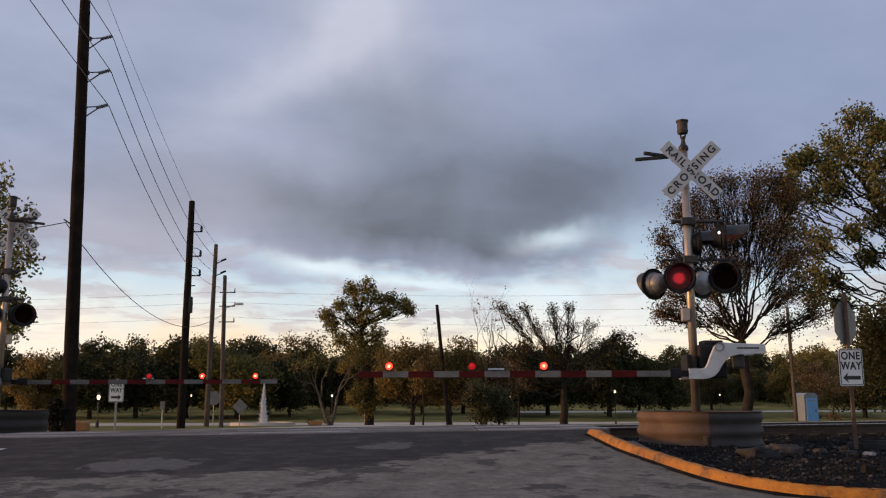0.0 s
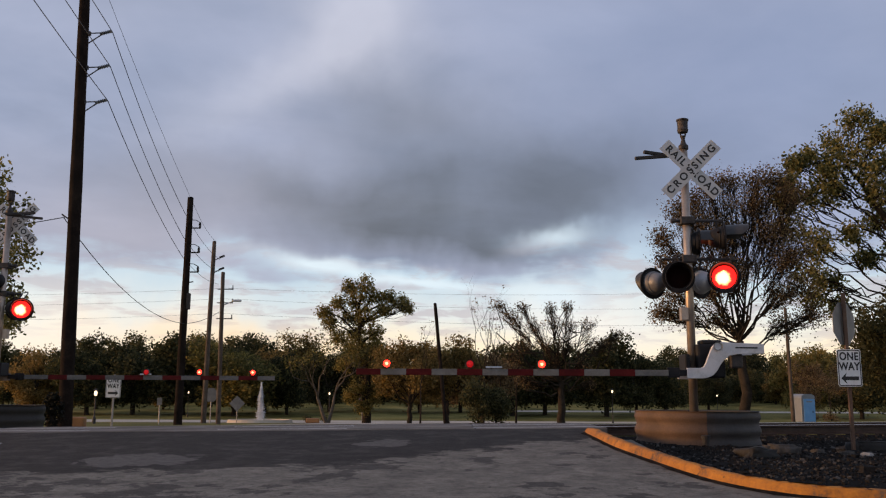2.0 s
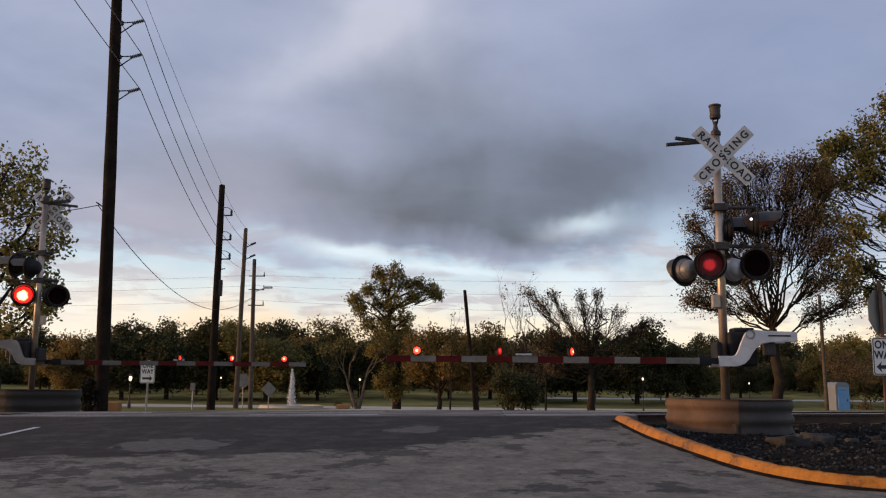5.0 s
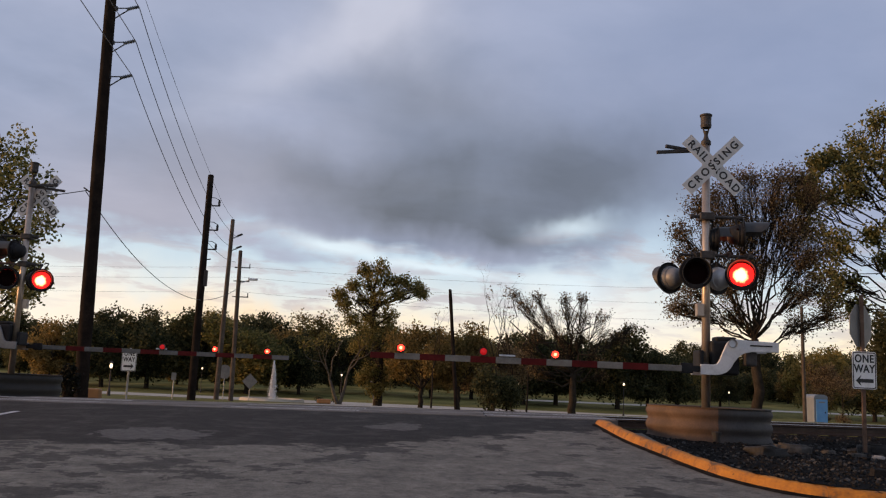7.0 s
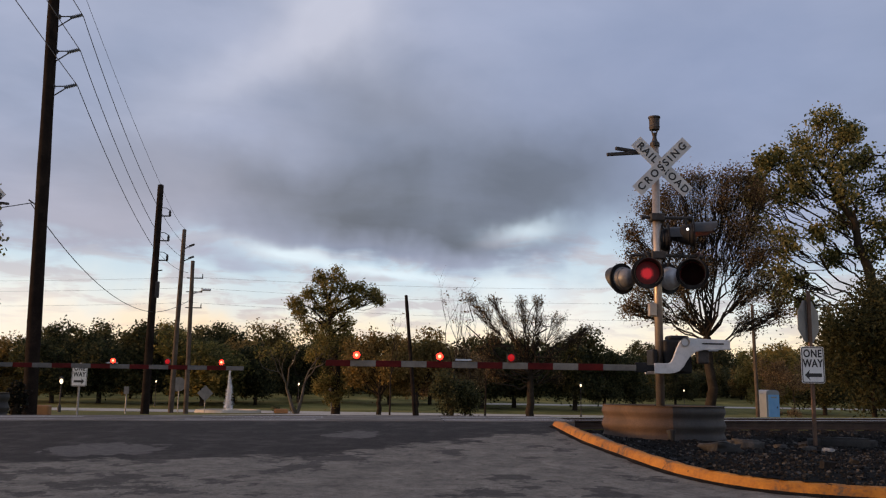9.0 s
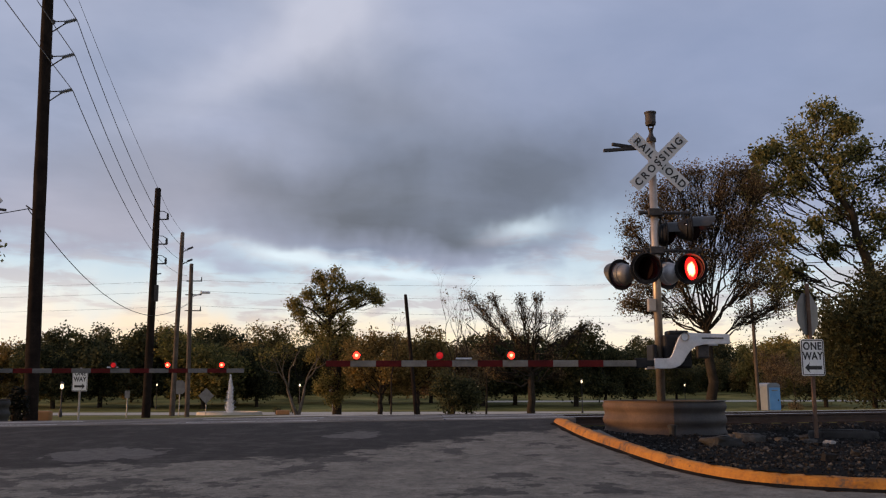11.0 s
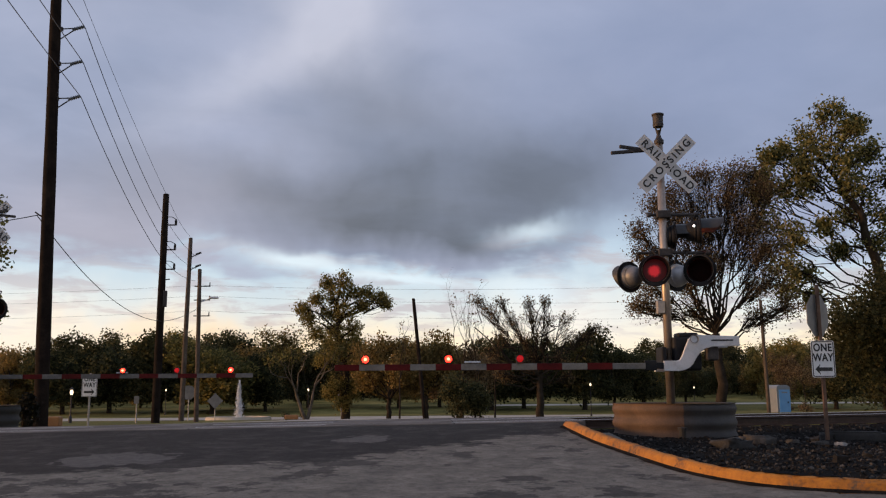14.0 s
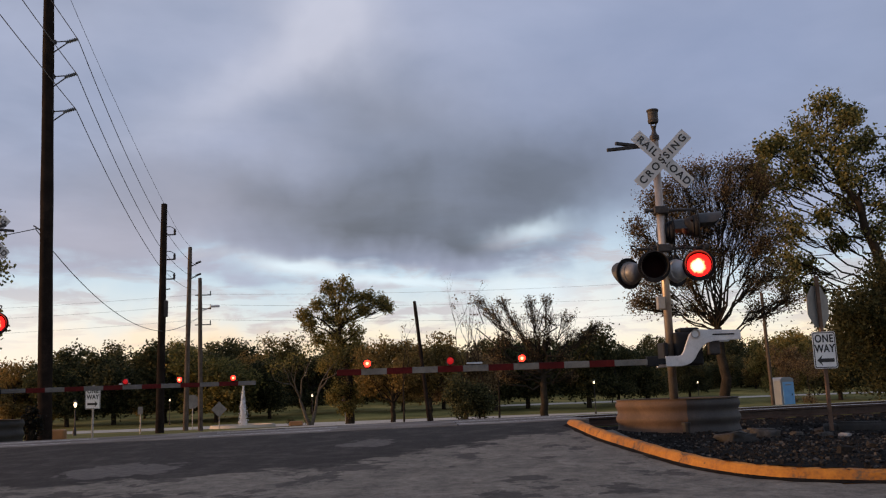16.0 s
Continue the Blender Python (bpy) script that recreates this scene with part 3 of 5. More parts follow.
class Wood:
    """Collects tapering limbs and leaves as plain vertex and face lists."""

    def __init__(self, seed):
        self.rng = np.random.default_rng(seed)
        self.v, self.f, self.lv, self.lf = [], [], [], []

    def limb(self, pts, r0, r1, sides=6):
        pts = np.asarray(pts, float)
        n = len(pts)
        base = len(self.v)
        for i, p in enumerate(pts):
            d = pts[min(i + 1, n - 1)] - pts[max(i - 1, 0)]
            d = d / (np.linalg.norm(d) + 1e-9)
            a = np.cross(d, (0.31, 0.87, 0.38))
            a /= np.linalg.norm(a) + 1e-9
            b = np.cross(d, a)
            r = r0 + (r1 - r0) * i / (n - 1)
            for k in range(sides):
                w = 2 * math.pi * k / sides
                self.v.append(tuple(p + r * (math.cos(w) * a + math.sin(w) * b)))
        for i in range(n - 1):
            for k in range(sides):
                q = base + i * sides
                self.f.append((q + k, q + (k + 1) % sides, q + sides + (k + 1) % sides, q + sides + k))

    def curve(self, a, b, bend, n=5, crook=0.02):
        a, b = np.asarray(a, float), np.asarray(b, float)
        off = unit(self.rng) * bend * np.linalg.norm(b - a)
        s = np.linspace(0, 1, n)[:, None]
        return a + (b - a) * s + off * (4 * s * (1 - s)) * 0.5 + self.rng.normal(size=(n, 3)) * crook * np.linalg.norm(b - a) * (s * (1 - s) * 4)

    def leaves(self, c, radius, n, size):
        rng = self.rng
        at = c + rng.normal(size=(n, 3)) * radius * 0.55
        a = rng.normal(size=(n, 3))
        a /= np.linalg.norm(a, axis=1)[:, None]
        h = rng.normal(size=(n, 3))
        b = np.cross(a, h)
        b /= np.linalg.norm(b, axis=1)[:, None] + 1e-9
        s = size * rng.uniform(0.6, 1.3, (n, 1))
        q = len(self.lv)
        quad = np.stack([at - a * s * 0.5, at + b * s * 0.32, at + a * s * 0.5, at - b * s * 0.32], 1).reshape(-1, 3)
        self.lv.extend(map(tuple, quad))
        self.lf.extend((q + 4 * i, q + 4 * i + 1, q + 4 * i + 2, q + 4 * i + 3) for i in range(n))

    def made(self, name, x, y, bark, leaf, label, group="", z=None):
        root = empty(name, x, y, (ground_z(x, y) if z is None else z) - 0.05)
        me = bpy.data.meshes.new("trunk")
        me.from_pydata(self.v, [], self.f)
        me.materials.append(M[bark])
        for p in me.polygons:
            p.use_smooth = True
        ob = new("trunk", me)
        ob.parent = root
        if self.lv:
            me = bpy.data.meshes.new("crown")
            me.from_pydata(self.lv, [], self.lf)
            me.materials.append(M[leaf])
            ob = new("crown", me)
            ob.parent = root
        return tagged(root, label, "tree" if "shrub" not in name else "shrub", group)


def lobed(name, x, y, fork, radius, lobes, leaf, label, per=60, size=0.3, n_leaf=12, cl=0.5, seed=1, bark="bark", group="", lean=(0.0, 0.0), twigs=0.45, fine=0, leader=True, limb=0.36, tip=None, crook=0.02):
    """A tree whose crown is a set of lobes (dx, dy, height, radius), each on a limb that leaves the leader below it."""
    w = Wood(seed)
    rng = w.rng
    top = np.array([lean[0], lean[1], fork])
    peak = max(h for _, _, h, _ in lobes)
    w.limb(w.curve((0, 0, -0.2), top, 0.06, 6), radius * 1.25, radius * 0.85, 9)
    lead = None
    if leader and peak > fork * 1.25:
        lead = w.curve(top, top + np.array([*(tip or (rng.normal() * 0.05 * peak, rng.normal() * 0.05 * peak)), (peak - fork) * 0.72]), 0.12, 7)
        w.limb(lead, radius * 0.82, radius * 0.2, 7)
    for dx, dy, h, r in lobes:
        c = np.array([dx, dy, h])
        want = max(fork * 0.8, h - 0.35 * math.hypot(dx, dy) - rng.uniform(0.8, 1.6) * r)
        if lead is None or want <= fork:
            start = top * min(1.0, want / fork)
        else:
            s = min(1.0, (want - fork) / max(1e-6, (peak - fork) * 0.72)) * (len(lead) - 1)
            k = min(int(s), len(lead) - 2)
            start = lead[k] + (lead[k + 1] - lead[k]) * (s - k)
        w.limb(w.curve(start, c, 0.28 if leader else (0.14 if crook < 0.05 else 0.40), 7 if crook < 0.03 else 10, crook), radius * limb, radius * 0.09, 6)
        for _ in range(max(3, int(per))):
            u = unit(rng) * np.array([1, 1, 0.85])
            p = c + u * r * rng.uniform(0.25, 1.0) ** 0.6
            q = start + (c - start) * rng.uniform(0.5, 1.0)
            if rng.random() < twigs:
                w.limb(w.curve(q, p, 0.3, 4, crook), radius * 0.085, radius * 0.025, 3)
                for _ in range(fine):
                    w.limb(w.curve(q + (p - q) * rng.uniform(0.5, 1.0), p + unit(rng) * r * 0.45, 0.3, 3), radius * 0.035, radius * 0.012, 3)
            if n_leaf:
                w.leaves(p, cl, int(rng.uniform(0.3, 1.7) * n_leaf), size)
    return w.made(name, x, y, bark, leaf, label, group)


def random_lobes(seed, h, spread, n, r):
    rng = np.random.default_rng(seed)
    out = []
    for i in range(n):
        a, q = rng.uniform(0, 6.28), rng.uniform(0.1, 1.0) ** 0.5
        hh = h * (0.42 + 0.5 * rng.random() * (1.15 - 0.5 * q))
        out.append((math.cos(a) * q * spread, math.sin(a) * q * spread, hh, r * rng.uniform(0.75, 1.25)))
    return out


def twiggy(name, x, y, height, radius, leaf, label, seed=1, levels=5, spread=0.5, rise=0.35, kids=3, n_leaf=0, size=0.15, cl=0.3, bark="bark", first=0.25, shrink=0.72, stems=1, droop=0.0, tuft=0, thin=0.78):
    """A branching tree grown limb by limb, bare or with few leaves."""
    w = Wood(seed)
    rng = w.rng

    def grow(p, d, length, r, level):
        n = 4
        pts = [p]
        for i in range(n):
            d = d + rng.normal(size=3) * (0.05 if level == 0 else 0.15) + np.array([0, 0, rise * 0.12 - droop * 0.1 * level])
            d /= np.linalg.norm(d)
            pts.append(pts[-1] + d * length / n)
        r1 = r * 0.62
        w.limb(pts, r, r1, 8 if level == 0 else (5 if level < 3 else 3))
        if level >= levels - 2 and n_leaf:
            for q in pts[1:]:
                w.leaves(q, cl, int(rng.integers(0, n_leaf + 1)), size)
        if level == levels - 1:
            if tuft and rng.random() < 0.35:
                w.leaves(pts[-1], 0.16, tuft, 0.16)
            return
        for k in range(kids + (1 if rng.random() < 0.4 else 0)):
            side = np.cross(d, unit(rng))
            side /= np.linalg.norm(side) + 1e-9
            nd = d + side * spread * rng.uniform(0.6, 1.5)
            nd[2] += rise * 0.3
            at = pts[-1] if k < 2 else pts[int(rng.integers(2, n + 1))]
            grow(at, nd / np.linalg.norm(nd), length * shrink * rng.uniform(0.75, 1.2), r1 * thin, level + 1)

    for s in range(stems):
        d = np.array([0, 0, 1.0]) + (unit(rng) * 0.45 * (stems > 1)) * np.array([1, 1, 0])
        grow(np.array([0, 0, -0.2]), d / np.linalg.norm(d), height * first, radius, 0)
    return w.made(name, x, y, bark, leaf, label)


# large single trees
lobed("tree", -6.3, 75, 4.0, 0.32, [(-0.4, 0, 11.7, 0.8), (-1.6, 0.2, 11.4, 0.7), (-1.0, -0.3, 10.4, 0.9), (0.3, 0.3, 10.7, 0.8), (1.5, 0, 10.6, 0.7), (2.6, 0.2, 10.2, 0.65), (3.3, 0, 9.7, 0.45), (1.3, -0.2, 9.5, 0.5), (-2.5, 0, 10.0, 0.7),
      (-3.7, 0.3, 9.3, 0.6), (-3.2, 0, 8.3, 0.7), (-1.6, 0.4, 9.0, 0.85), (-0.1, -0.4, 9.0, 1.0), (0.6, 0, 7.6, 0.8), (-1.1, 0.3, 7.6, 0.9), (-2.5, 0, 7.1, 0.7), (-0.6, -0.5, 5.9, 1.0), (-1.8, 0.3, 5.0, 0.9), (0.6, 0, 4.5, 1.0), (-0.6, -0.4, 3.1, 0.9), (-1.3, 0, 2.2, 0.7), (0.6, 0.2, 2.2, 0.7), (1.3, 0, 5.9, 0.7), (0.2, 0.3, 6.7, 0.9), (-1.0, -0.4, 6.7, 0.9), (1.2, 0, 3.3, 0.8), (-0.2, -0.6, 1.4, 0.7)], "leaf_olive",
      "tall olive-green tree with an uneven crown in the park", per=44, size=0.18, n_leaf=20, cl=0.36, seed=11)
twiggy("tree", -9.4, 74, 9.6, 0.17, "leaf_olive", "pale-barked tree with a forked trunk and thin bare twigs", seed=17, levels=6, spread=0.55, rise=0.45, kids=2, first=0.26, shrink=0.74, bark="palebark", n_leaf=3, size=0.2, cl=0.35, stems=2)
for i, (bx, by, bh, bs) in enumerate([(-2.6, 72, 6.7, 2.6), (0.4, 74, 6.9, 2.6), (3.4, 78, 6.5, 2.8)]):
    lobed("tree", bx, by, 1.8, 0.18, random_lobes(30 + i, bh, bs, 16, 1.3), "leaf_gold" if i < 2 else "leaf_rust",
          "rounded golden-brown autumn tree", per=40, size=0.22, n_leaf=20, cl=0.42, seed=21 + i)
lobed("tree", 8.2, 62, 2.9, 0.24, [(-4.2, 0.3, 8.2, 0.5), (-3.4, -0.6, 7.3, 0.7), (-2.6, 0.5, 8.1, 0.5), (-1.9, -0.8, 6.7, 0.8), (-0.6, 0.4, 8.1, 0.5), (-0.5, -0.5, 6.9, 0.8), (0.5, 0, 8.2, 0.5), (0.9, 0.8, 6.9, 0.7), (1.9, -0.5, 6.9, 0.7),
      (2.3, 0.5, 5.7, 0.7), (3.9, 0, 6.2, 0.5), (-2.5, 0.6, 5.6, 0.8), (-1.1, -0.6, 5.5, 0.8), (0.5, 0.3, 5.5, 0.8), (3.2, 0, 5.5, 0.6), (-3.3, 0, 4.4, 0.7), (-2.2, 0.3, 2.8, 0.7), (-2.9, -0.3, 3.2, 0.6), (1.4, 0, 4.1, 0.7), (2.0, 0.4, 2.8, 0.6), (-0.6, 0, 4.4, 0.8)], "leaf_rust",
      "dark spreading tree almost bare of leaves", per=30, size=0.13, n_leaf=6, cl=0.26, seed=8, twigs=0.95, fine=3, leader=False, limb=0.33, crook=0.06)
for i, (bx, by, bh) in enumerate([(-1.6, 66, 7.6), (2.9, 64, 8.6), (4.3, 66, 8.2), (5.2, 64, 8.4)]):
    twiggy("tree", bx, by, bh, 0.08, "leaf_rust", "slender bare sapling with a few withered tufts", seed=41 + i, levels=5, spread=0.30, rise=0.8, kids=2, first=0.40, shrink=0.70, bark="bark", tuft=4)
lobed("tree", 11.0, 33, 3.0, 0.17, [(-2.7, 0.2, 6.9, 0.4), (-2.2, -0.5, 7.8, 0.45), (-2.5, 0.5, 6.0, 0.45), (-1.4, 0.4, 8.4, 0.45), (-1.6, -0.6, 7.3, 0.6), (-1.5, 0.7, 6.2, 0.65), (-0.8, 0, 8.9, 0.45), (-0.5, 0.6, 8.0, 0.65), (-0.7, -0.6, 6.9, 0.7), (0.0, 0.3, 9.1, 0.45), (0.4, -0.5, 8.2, 0.65), (0.2, 0.7, 7.1, 0.7),
      (0.9, 0, 9.1, 0.45), (1.3, 0.5, 8.3, 0.65), (1.0, -0.7, 7.1, 0.7), (1.7, 0.2, 9.2, 0.45), (2.0, -0.3, 8.4, 0.6), (1.9, 0.6, 7.3, 0.7), (2.3, 0, 6.4, 0.7), (1.6, -0.6, 6.0, 0.7), (0.5, 0.5, 5.9, 0.7), (-0.5, -0.5, 5.6, 0.6), (-2.4, 0, 4.7, 0.5), (-1.9, 0.5, 4.0, 0.5), (-1.1, -0.4, 4.7, 0.5), (-2.8, 0.2, 4.1, 0.35),
      (2.4, 0.4, 5.1, 0.6), (1.4, -0.4, 4.7, 0.55), (2.8, 0, 4.0, 0.5), (1.8, 0.4, 3.6, 0.5), (-0.7, 0.2, 3.8, 0.4)],
      "leaf_rust", "broad fan-shaped tree with bare twigs and brown leaves", per=62, size=0.085, n_leaf=15, cl=0.36, seed=61, twigs=0.75, fine=2, leader=False, limb=0.24, crook=0.03)
lobed("tree", 23.2, 41, 6.0, 0.32, [(-3.4, 0, 14.4, 0.75), (-4.2, 0.5, 13.4, 0.8), (-2.8, -0.4, 13.3, 0.75), (-2.2, 0, 13.7, 0.5), (-1.5, 0.5, 12.6, 0.8), (-3.5, -0.5, 12.3, 1.0), (-2.4, 0.6, 11.9, 1.0), (-4.8, 0, 12.3, 0.7), (-5.8, 0.3, 12.5, 0.55), (-6.5, 0, 12.1, 0.35), (-5.4, -0.5, 11.2, 0.8), (-4.4, 0.7, 10.9, 0.9),
      (-6.1, 0, 10.4, 0.8), (-3.3, -0.7, 10.7, 0.8), (-1.9, 0.4, 10.6, 1.0), (-1.2, 0, 9.4, 0.9), (-2.6, 0.6, 9.5, 0.7), (-6.6, 0.4, 9.1, 0.8), (-5.7, -0.4, 8.2, 0.8), (-6.3, 0, 7.1, 0.9), (-5.1, 0.4, 6.6, 0.55), (-6.9, 0, 11.2, 0.45), (-1.8, 0, 7.9, 0.65), (-4.2, -0.4, 8.6, 0.4), (-3.3, 0.3, 7.6, 0.4),
      (-7.1, 0.2, 10.3, 0.6), (-6.1, 0, 5.8, 0.6), (-4.8, 0.3, 5.3, 0.45), (-0.2, 0, 11.2, 1.0), (-0.2, 0.4, 8.7, 1.0), (0.7, 0, 12.6, 0.9), (1.8, 0, 10.4, 1.2), (1.6, 0.4, 8.0, 1.1)],
      "leaf_yellow", "tall tree with loose olive and yellow foliage", per=30, size=0.17, n_leaf=25, cl=0.36, seed=71, lean=(-1.5, 0.0), limb=0.15, tip=(-2.6, 0.0), crook=0.035)
lobed("tree", -14.5, 26.5, 2.6, 0.22, [(0, 0, 7.4, 1.2), (1.0, 0, 6.4, 1.1), (-0.6, 0, 6.0, 1.3), (1.3, 0, 5.2, 0.9), (0.6, 0, 4.3, 1.0), (1.4, 0, 3.4, 0.8), (-0.5, 0, 4.6, 1.2), (0.4, 0, 2.6, 0.9), (-1.4, 0, 7.0, 1.2)],
      "leaf_yellow", "dark leafy tree standing behind the signal", per=44, size=0.14, n_leaf=22, cl=0.28, seed=81)
for i, (bx, by, bh, bs) in enumerate([(15.4, 29.5, 4.4, 1.3), (17.0, 29, 5.2, 1.6), (19.2, 30, 5.8, 1.8)]):
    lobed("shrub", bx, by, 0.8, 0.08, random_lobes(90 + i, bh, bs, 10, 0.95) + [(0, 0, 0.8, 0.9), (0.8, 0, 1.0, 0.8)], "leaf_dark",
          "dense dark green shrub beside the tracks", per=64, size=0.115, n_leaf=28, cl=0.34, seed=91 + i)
for i, (bx, by, bh, bs) in enumerate([(2.2, 55, 2.7, 0.6), (3.3, 55.5, 2.2, 0.5), (33.5, 82, 6.8, 2.1), (36.2, 84, 6.4, 2.4)]):
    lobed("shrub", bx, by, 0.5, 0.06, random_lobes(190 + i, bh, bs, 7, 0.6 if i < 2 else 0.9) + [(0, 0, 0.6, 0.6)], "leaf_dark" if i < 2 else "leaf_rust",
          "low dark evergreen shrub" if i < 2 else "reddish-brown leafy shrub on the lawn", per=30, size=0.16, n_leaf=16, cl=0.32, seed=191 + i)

# the wood behind the park: a few kinds, planted many times
kinds = []
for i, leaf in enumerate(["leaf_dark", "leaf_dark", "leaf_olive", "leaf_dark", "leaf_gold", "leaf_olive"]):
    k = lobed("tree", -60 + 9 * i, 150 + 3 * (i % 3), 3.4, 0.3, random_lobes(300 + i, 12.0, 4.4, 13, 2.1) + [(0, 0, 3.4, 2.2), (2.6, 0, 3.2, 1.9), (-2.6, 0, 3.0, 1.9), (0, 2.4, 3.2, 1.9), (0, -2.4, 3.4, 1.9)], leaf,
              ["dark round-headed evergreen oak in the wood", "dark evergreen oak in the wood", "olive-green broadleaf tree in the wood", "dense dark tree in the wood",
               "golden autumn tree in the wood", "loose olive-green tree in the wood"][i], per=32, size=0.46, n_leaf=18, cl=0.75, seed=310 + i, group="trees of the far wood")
    kinds.append(k)
rng_w = random.Random(5)
for row, (yy, step) in enumerate([(132, 15.0), (152, 7.5), (168, 6.5), (188, 7.0)]):
    xx = -0.62 * yy
    while xx < 0.62 * yy:
        k = kinds[rng_w.randrange(6)]
        s = rng_w.uniform(0.6, 1.0) * (0.60, 0.78, 0.92, 1.04)[row]
        px, py = xx + rng_w.uniform(-2, 2), yy + rng_w.uniform(-4, 4)
        if not (row == 0 and rng_w.random() < 0.35):
            copy_thing(k, Matrix.LocRotScale((px, py, ground_z(px, py) - 0.05), Euler((0, 0, rng_w.uniform(0, 6.28))), (s, s, s * rng_w.uniform(0.85, 1.1))))
        xx += step * rng_w.uniform(0.7, 1.25)

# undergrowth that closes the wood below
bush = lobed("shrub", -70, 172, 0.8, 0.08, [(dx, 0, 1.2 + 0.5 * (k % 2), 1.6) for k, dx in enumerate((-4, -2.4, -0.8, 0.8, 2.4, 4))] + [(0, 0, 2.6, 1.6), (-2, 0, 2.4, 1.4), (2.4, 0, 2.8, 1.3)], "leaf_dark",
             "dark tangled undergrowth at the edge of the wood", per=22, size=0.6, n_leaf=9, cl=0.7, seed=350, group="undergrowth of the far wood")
for yy in (158, 172, 195):
    xx = -0.62 * yy
    while xx < 0.62 * yy:
        s = rng_w.uniform(0.7, 1.2) * 1.2
        copy_thing(bush, Matrix.LocRotScale((xx, yy + rng_w.uniform(-3, 3), ground_z(xx, yy) - 0.1), Euler((0, 0, rng_w.uniform(-0.4, 0.4))), (s, s, s)))
        xx += 7.5 * s * rng_w.uniform(0.8, 1.15)

# single trees that stand out before the wood: place, height, kind
for px, py, h, k in ((-52, 115, 9.6, 4), (-48.5, 118, 8.4, 2), (-44.5, 113, 10.2, 0), (-39.5, 115, 10.9, 1), (-33, 115, 11.8, 3), (-29.5, 119, 10.6, 0), (-25.8, 112, 11.6, 5), (-24, 122, 9.5, 4), (-20, 116, 9.3, 0), (-15.5, 124, 9.2, 3),
                     (-10.5, 126, 11.0, 1), (-3.0, 122, 10.4, 4), (2.5, 124, 10.2, 0), (9.0, 116, 11.2, 3), (13.5, 119, 11.4, 0), (20.9, 115, 12.4, 1), (25.2, 117, 9.2, 3), (30, 121, 9.0, 0), (46.8, 116, 10.4, 2), (52, 112, 9.0, 3)):
    s = h / 13.4
    copy_thing(kinds[k], Matrix.LocRotScale((px, py, ground_z(px, py) - 0.05), Euler((0, 0, rng_w.uniform(0, 6.28))), (s * rng_w.uniform(0.85, 1.3), s * rng_w.uniform(0.9, 1.2), s)))


# ---------------------------------------------------------------- flashing
# seconds at which the beat passes to the one side and back
TO_R = (0.52, 1.75, 3.02, 4.24, 5.47, 6.68, 7.89, 9.12, 10.38, 11.62, 12.90, 14.12, 15.40)
TO_L = (1.12, 2.41, 3.62, 4.86, 6.07, 7.33, 8.52, 9.75, 11.0, 12.37, 13.52, 14.73, 16.20)


def flash_rows(phase, here):
    """Rows for a lamp unit that shows its lit face during its half of the beat and turns it inwards for the rest; the arms beat a little later."""
    rows = []
    late, phase = (0.12, phase[0]) if len(phase) > 1 else (0.0, phase)
    lit = list(zip((-1.2,) + TO_R, (-0.1,) + TO_L)) if phase == "R" else list(zip((-0.1,) + TO_L, TO_R))
    lit = [(a + late, b + late) for a, b in lit]

    def turn(t):
        return 0 if any(a <= t < b for a, b in lit) else 180

    f, last = 0, turn(0.0)
    rows.append((0.0, here @ pose(0, 0, 0, 0, 0, last)))
    while f < 480:
        f += 1
        now = turn(f / 30)
        if now != last:
            rows.append(((f - 1) / 30, here @ pose(0, 0, 0, 0, 0, last)))
            mid = 60 if now == 180 else 120
            rows.append((f / 30, here @ pose(0, 0, 0, 0, 0, mid)))
            rows.append(((f + 1) / 30, here @ pose(0, 0, 0, 0, 0, 180 - mid)))
            rows.append(((f + 2) / 30, here @ pose(0, 0, 0, 0, 0, now)))
            f += 2
            last = now
    rows.append((16.04, here @ pose(0, 0, 0, 0, 0, last)))
    clean, seen = [], -1
    for t, m in rows:
        if round(t * 30) > seen:
            clean.append((t, m))
            seen = round(t * 30)
    return clean


FLASHERS = []      # (unit, phase, its resting pose)
FACE = Matrix.Rotation(radians(90), 4, "X")     # turns a shape about z into one that faces -y


def lamp_unit(parent, r, phase, where, dim=False, small=False):
    """The turning heart of a lamp: lit lens in front, dark lens behind."""
    bm = B()
    n = 20
    for side, zf in ((1, 0.006), (-1, -0.006)):
        rings = [[bm.verts.new(FACE @ Vector((q * math.cos(2 * math.pi * i / n), q * math.sin(2 * math.pi * i / n), zf + side * 0.02 * (1 - (q / r) ** 2)))) for i in range(n)] for q in (r, r * 0.66, r * 0.4)]
        for lv, (p, q) in enumerate(zip(rings, rings[1:])):
            for i in range(n):
                f = bm.faces.new((p[i], p[(i + 1) % n], q[(i + 1) % n], q[i]))
                f.material_index = 2 if side < 0 else 0
        f = bm.faces.new(rings[2])
        f.material_index = 2 if side < 0 else (1 if small else 0)
        if side < 0:
            for i in range(n):
                f = bm.faces.new((rim[i], rim[(i + 1) % n], rings[0][(i + 1) % n], rings[0][i]))
                f.material_index = 2
        rim = rings[0]
    bmesh.ops.recalc_face_normals(bm, faces=bm.faces[:])
    mats = ["dimlit", "dimlit", "lens"] if dim else (["armlamp", "core", "armlens"] if small else ["lit", "core", "lens"])
    if small == "peep":
        mats = ["peep", "peep", "lens"]
    u = part("light_unit", bm, mats, parent, "red signal lens, lit on its beat")
    if phase:
        FLASHERS.append((u, phase, where))
    u.matrix_local = where
    return u


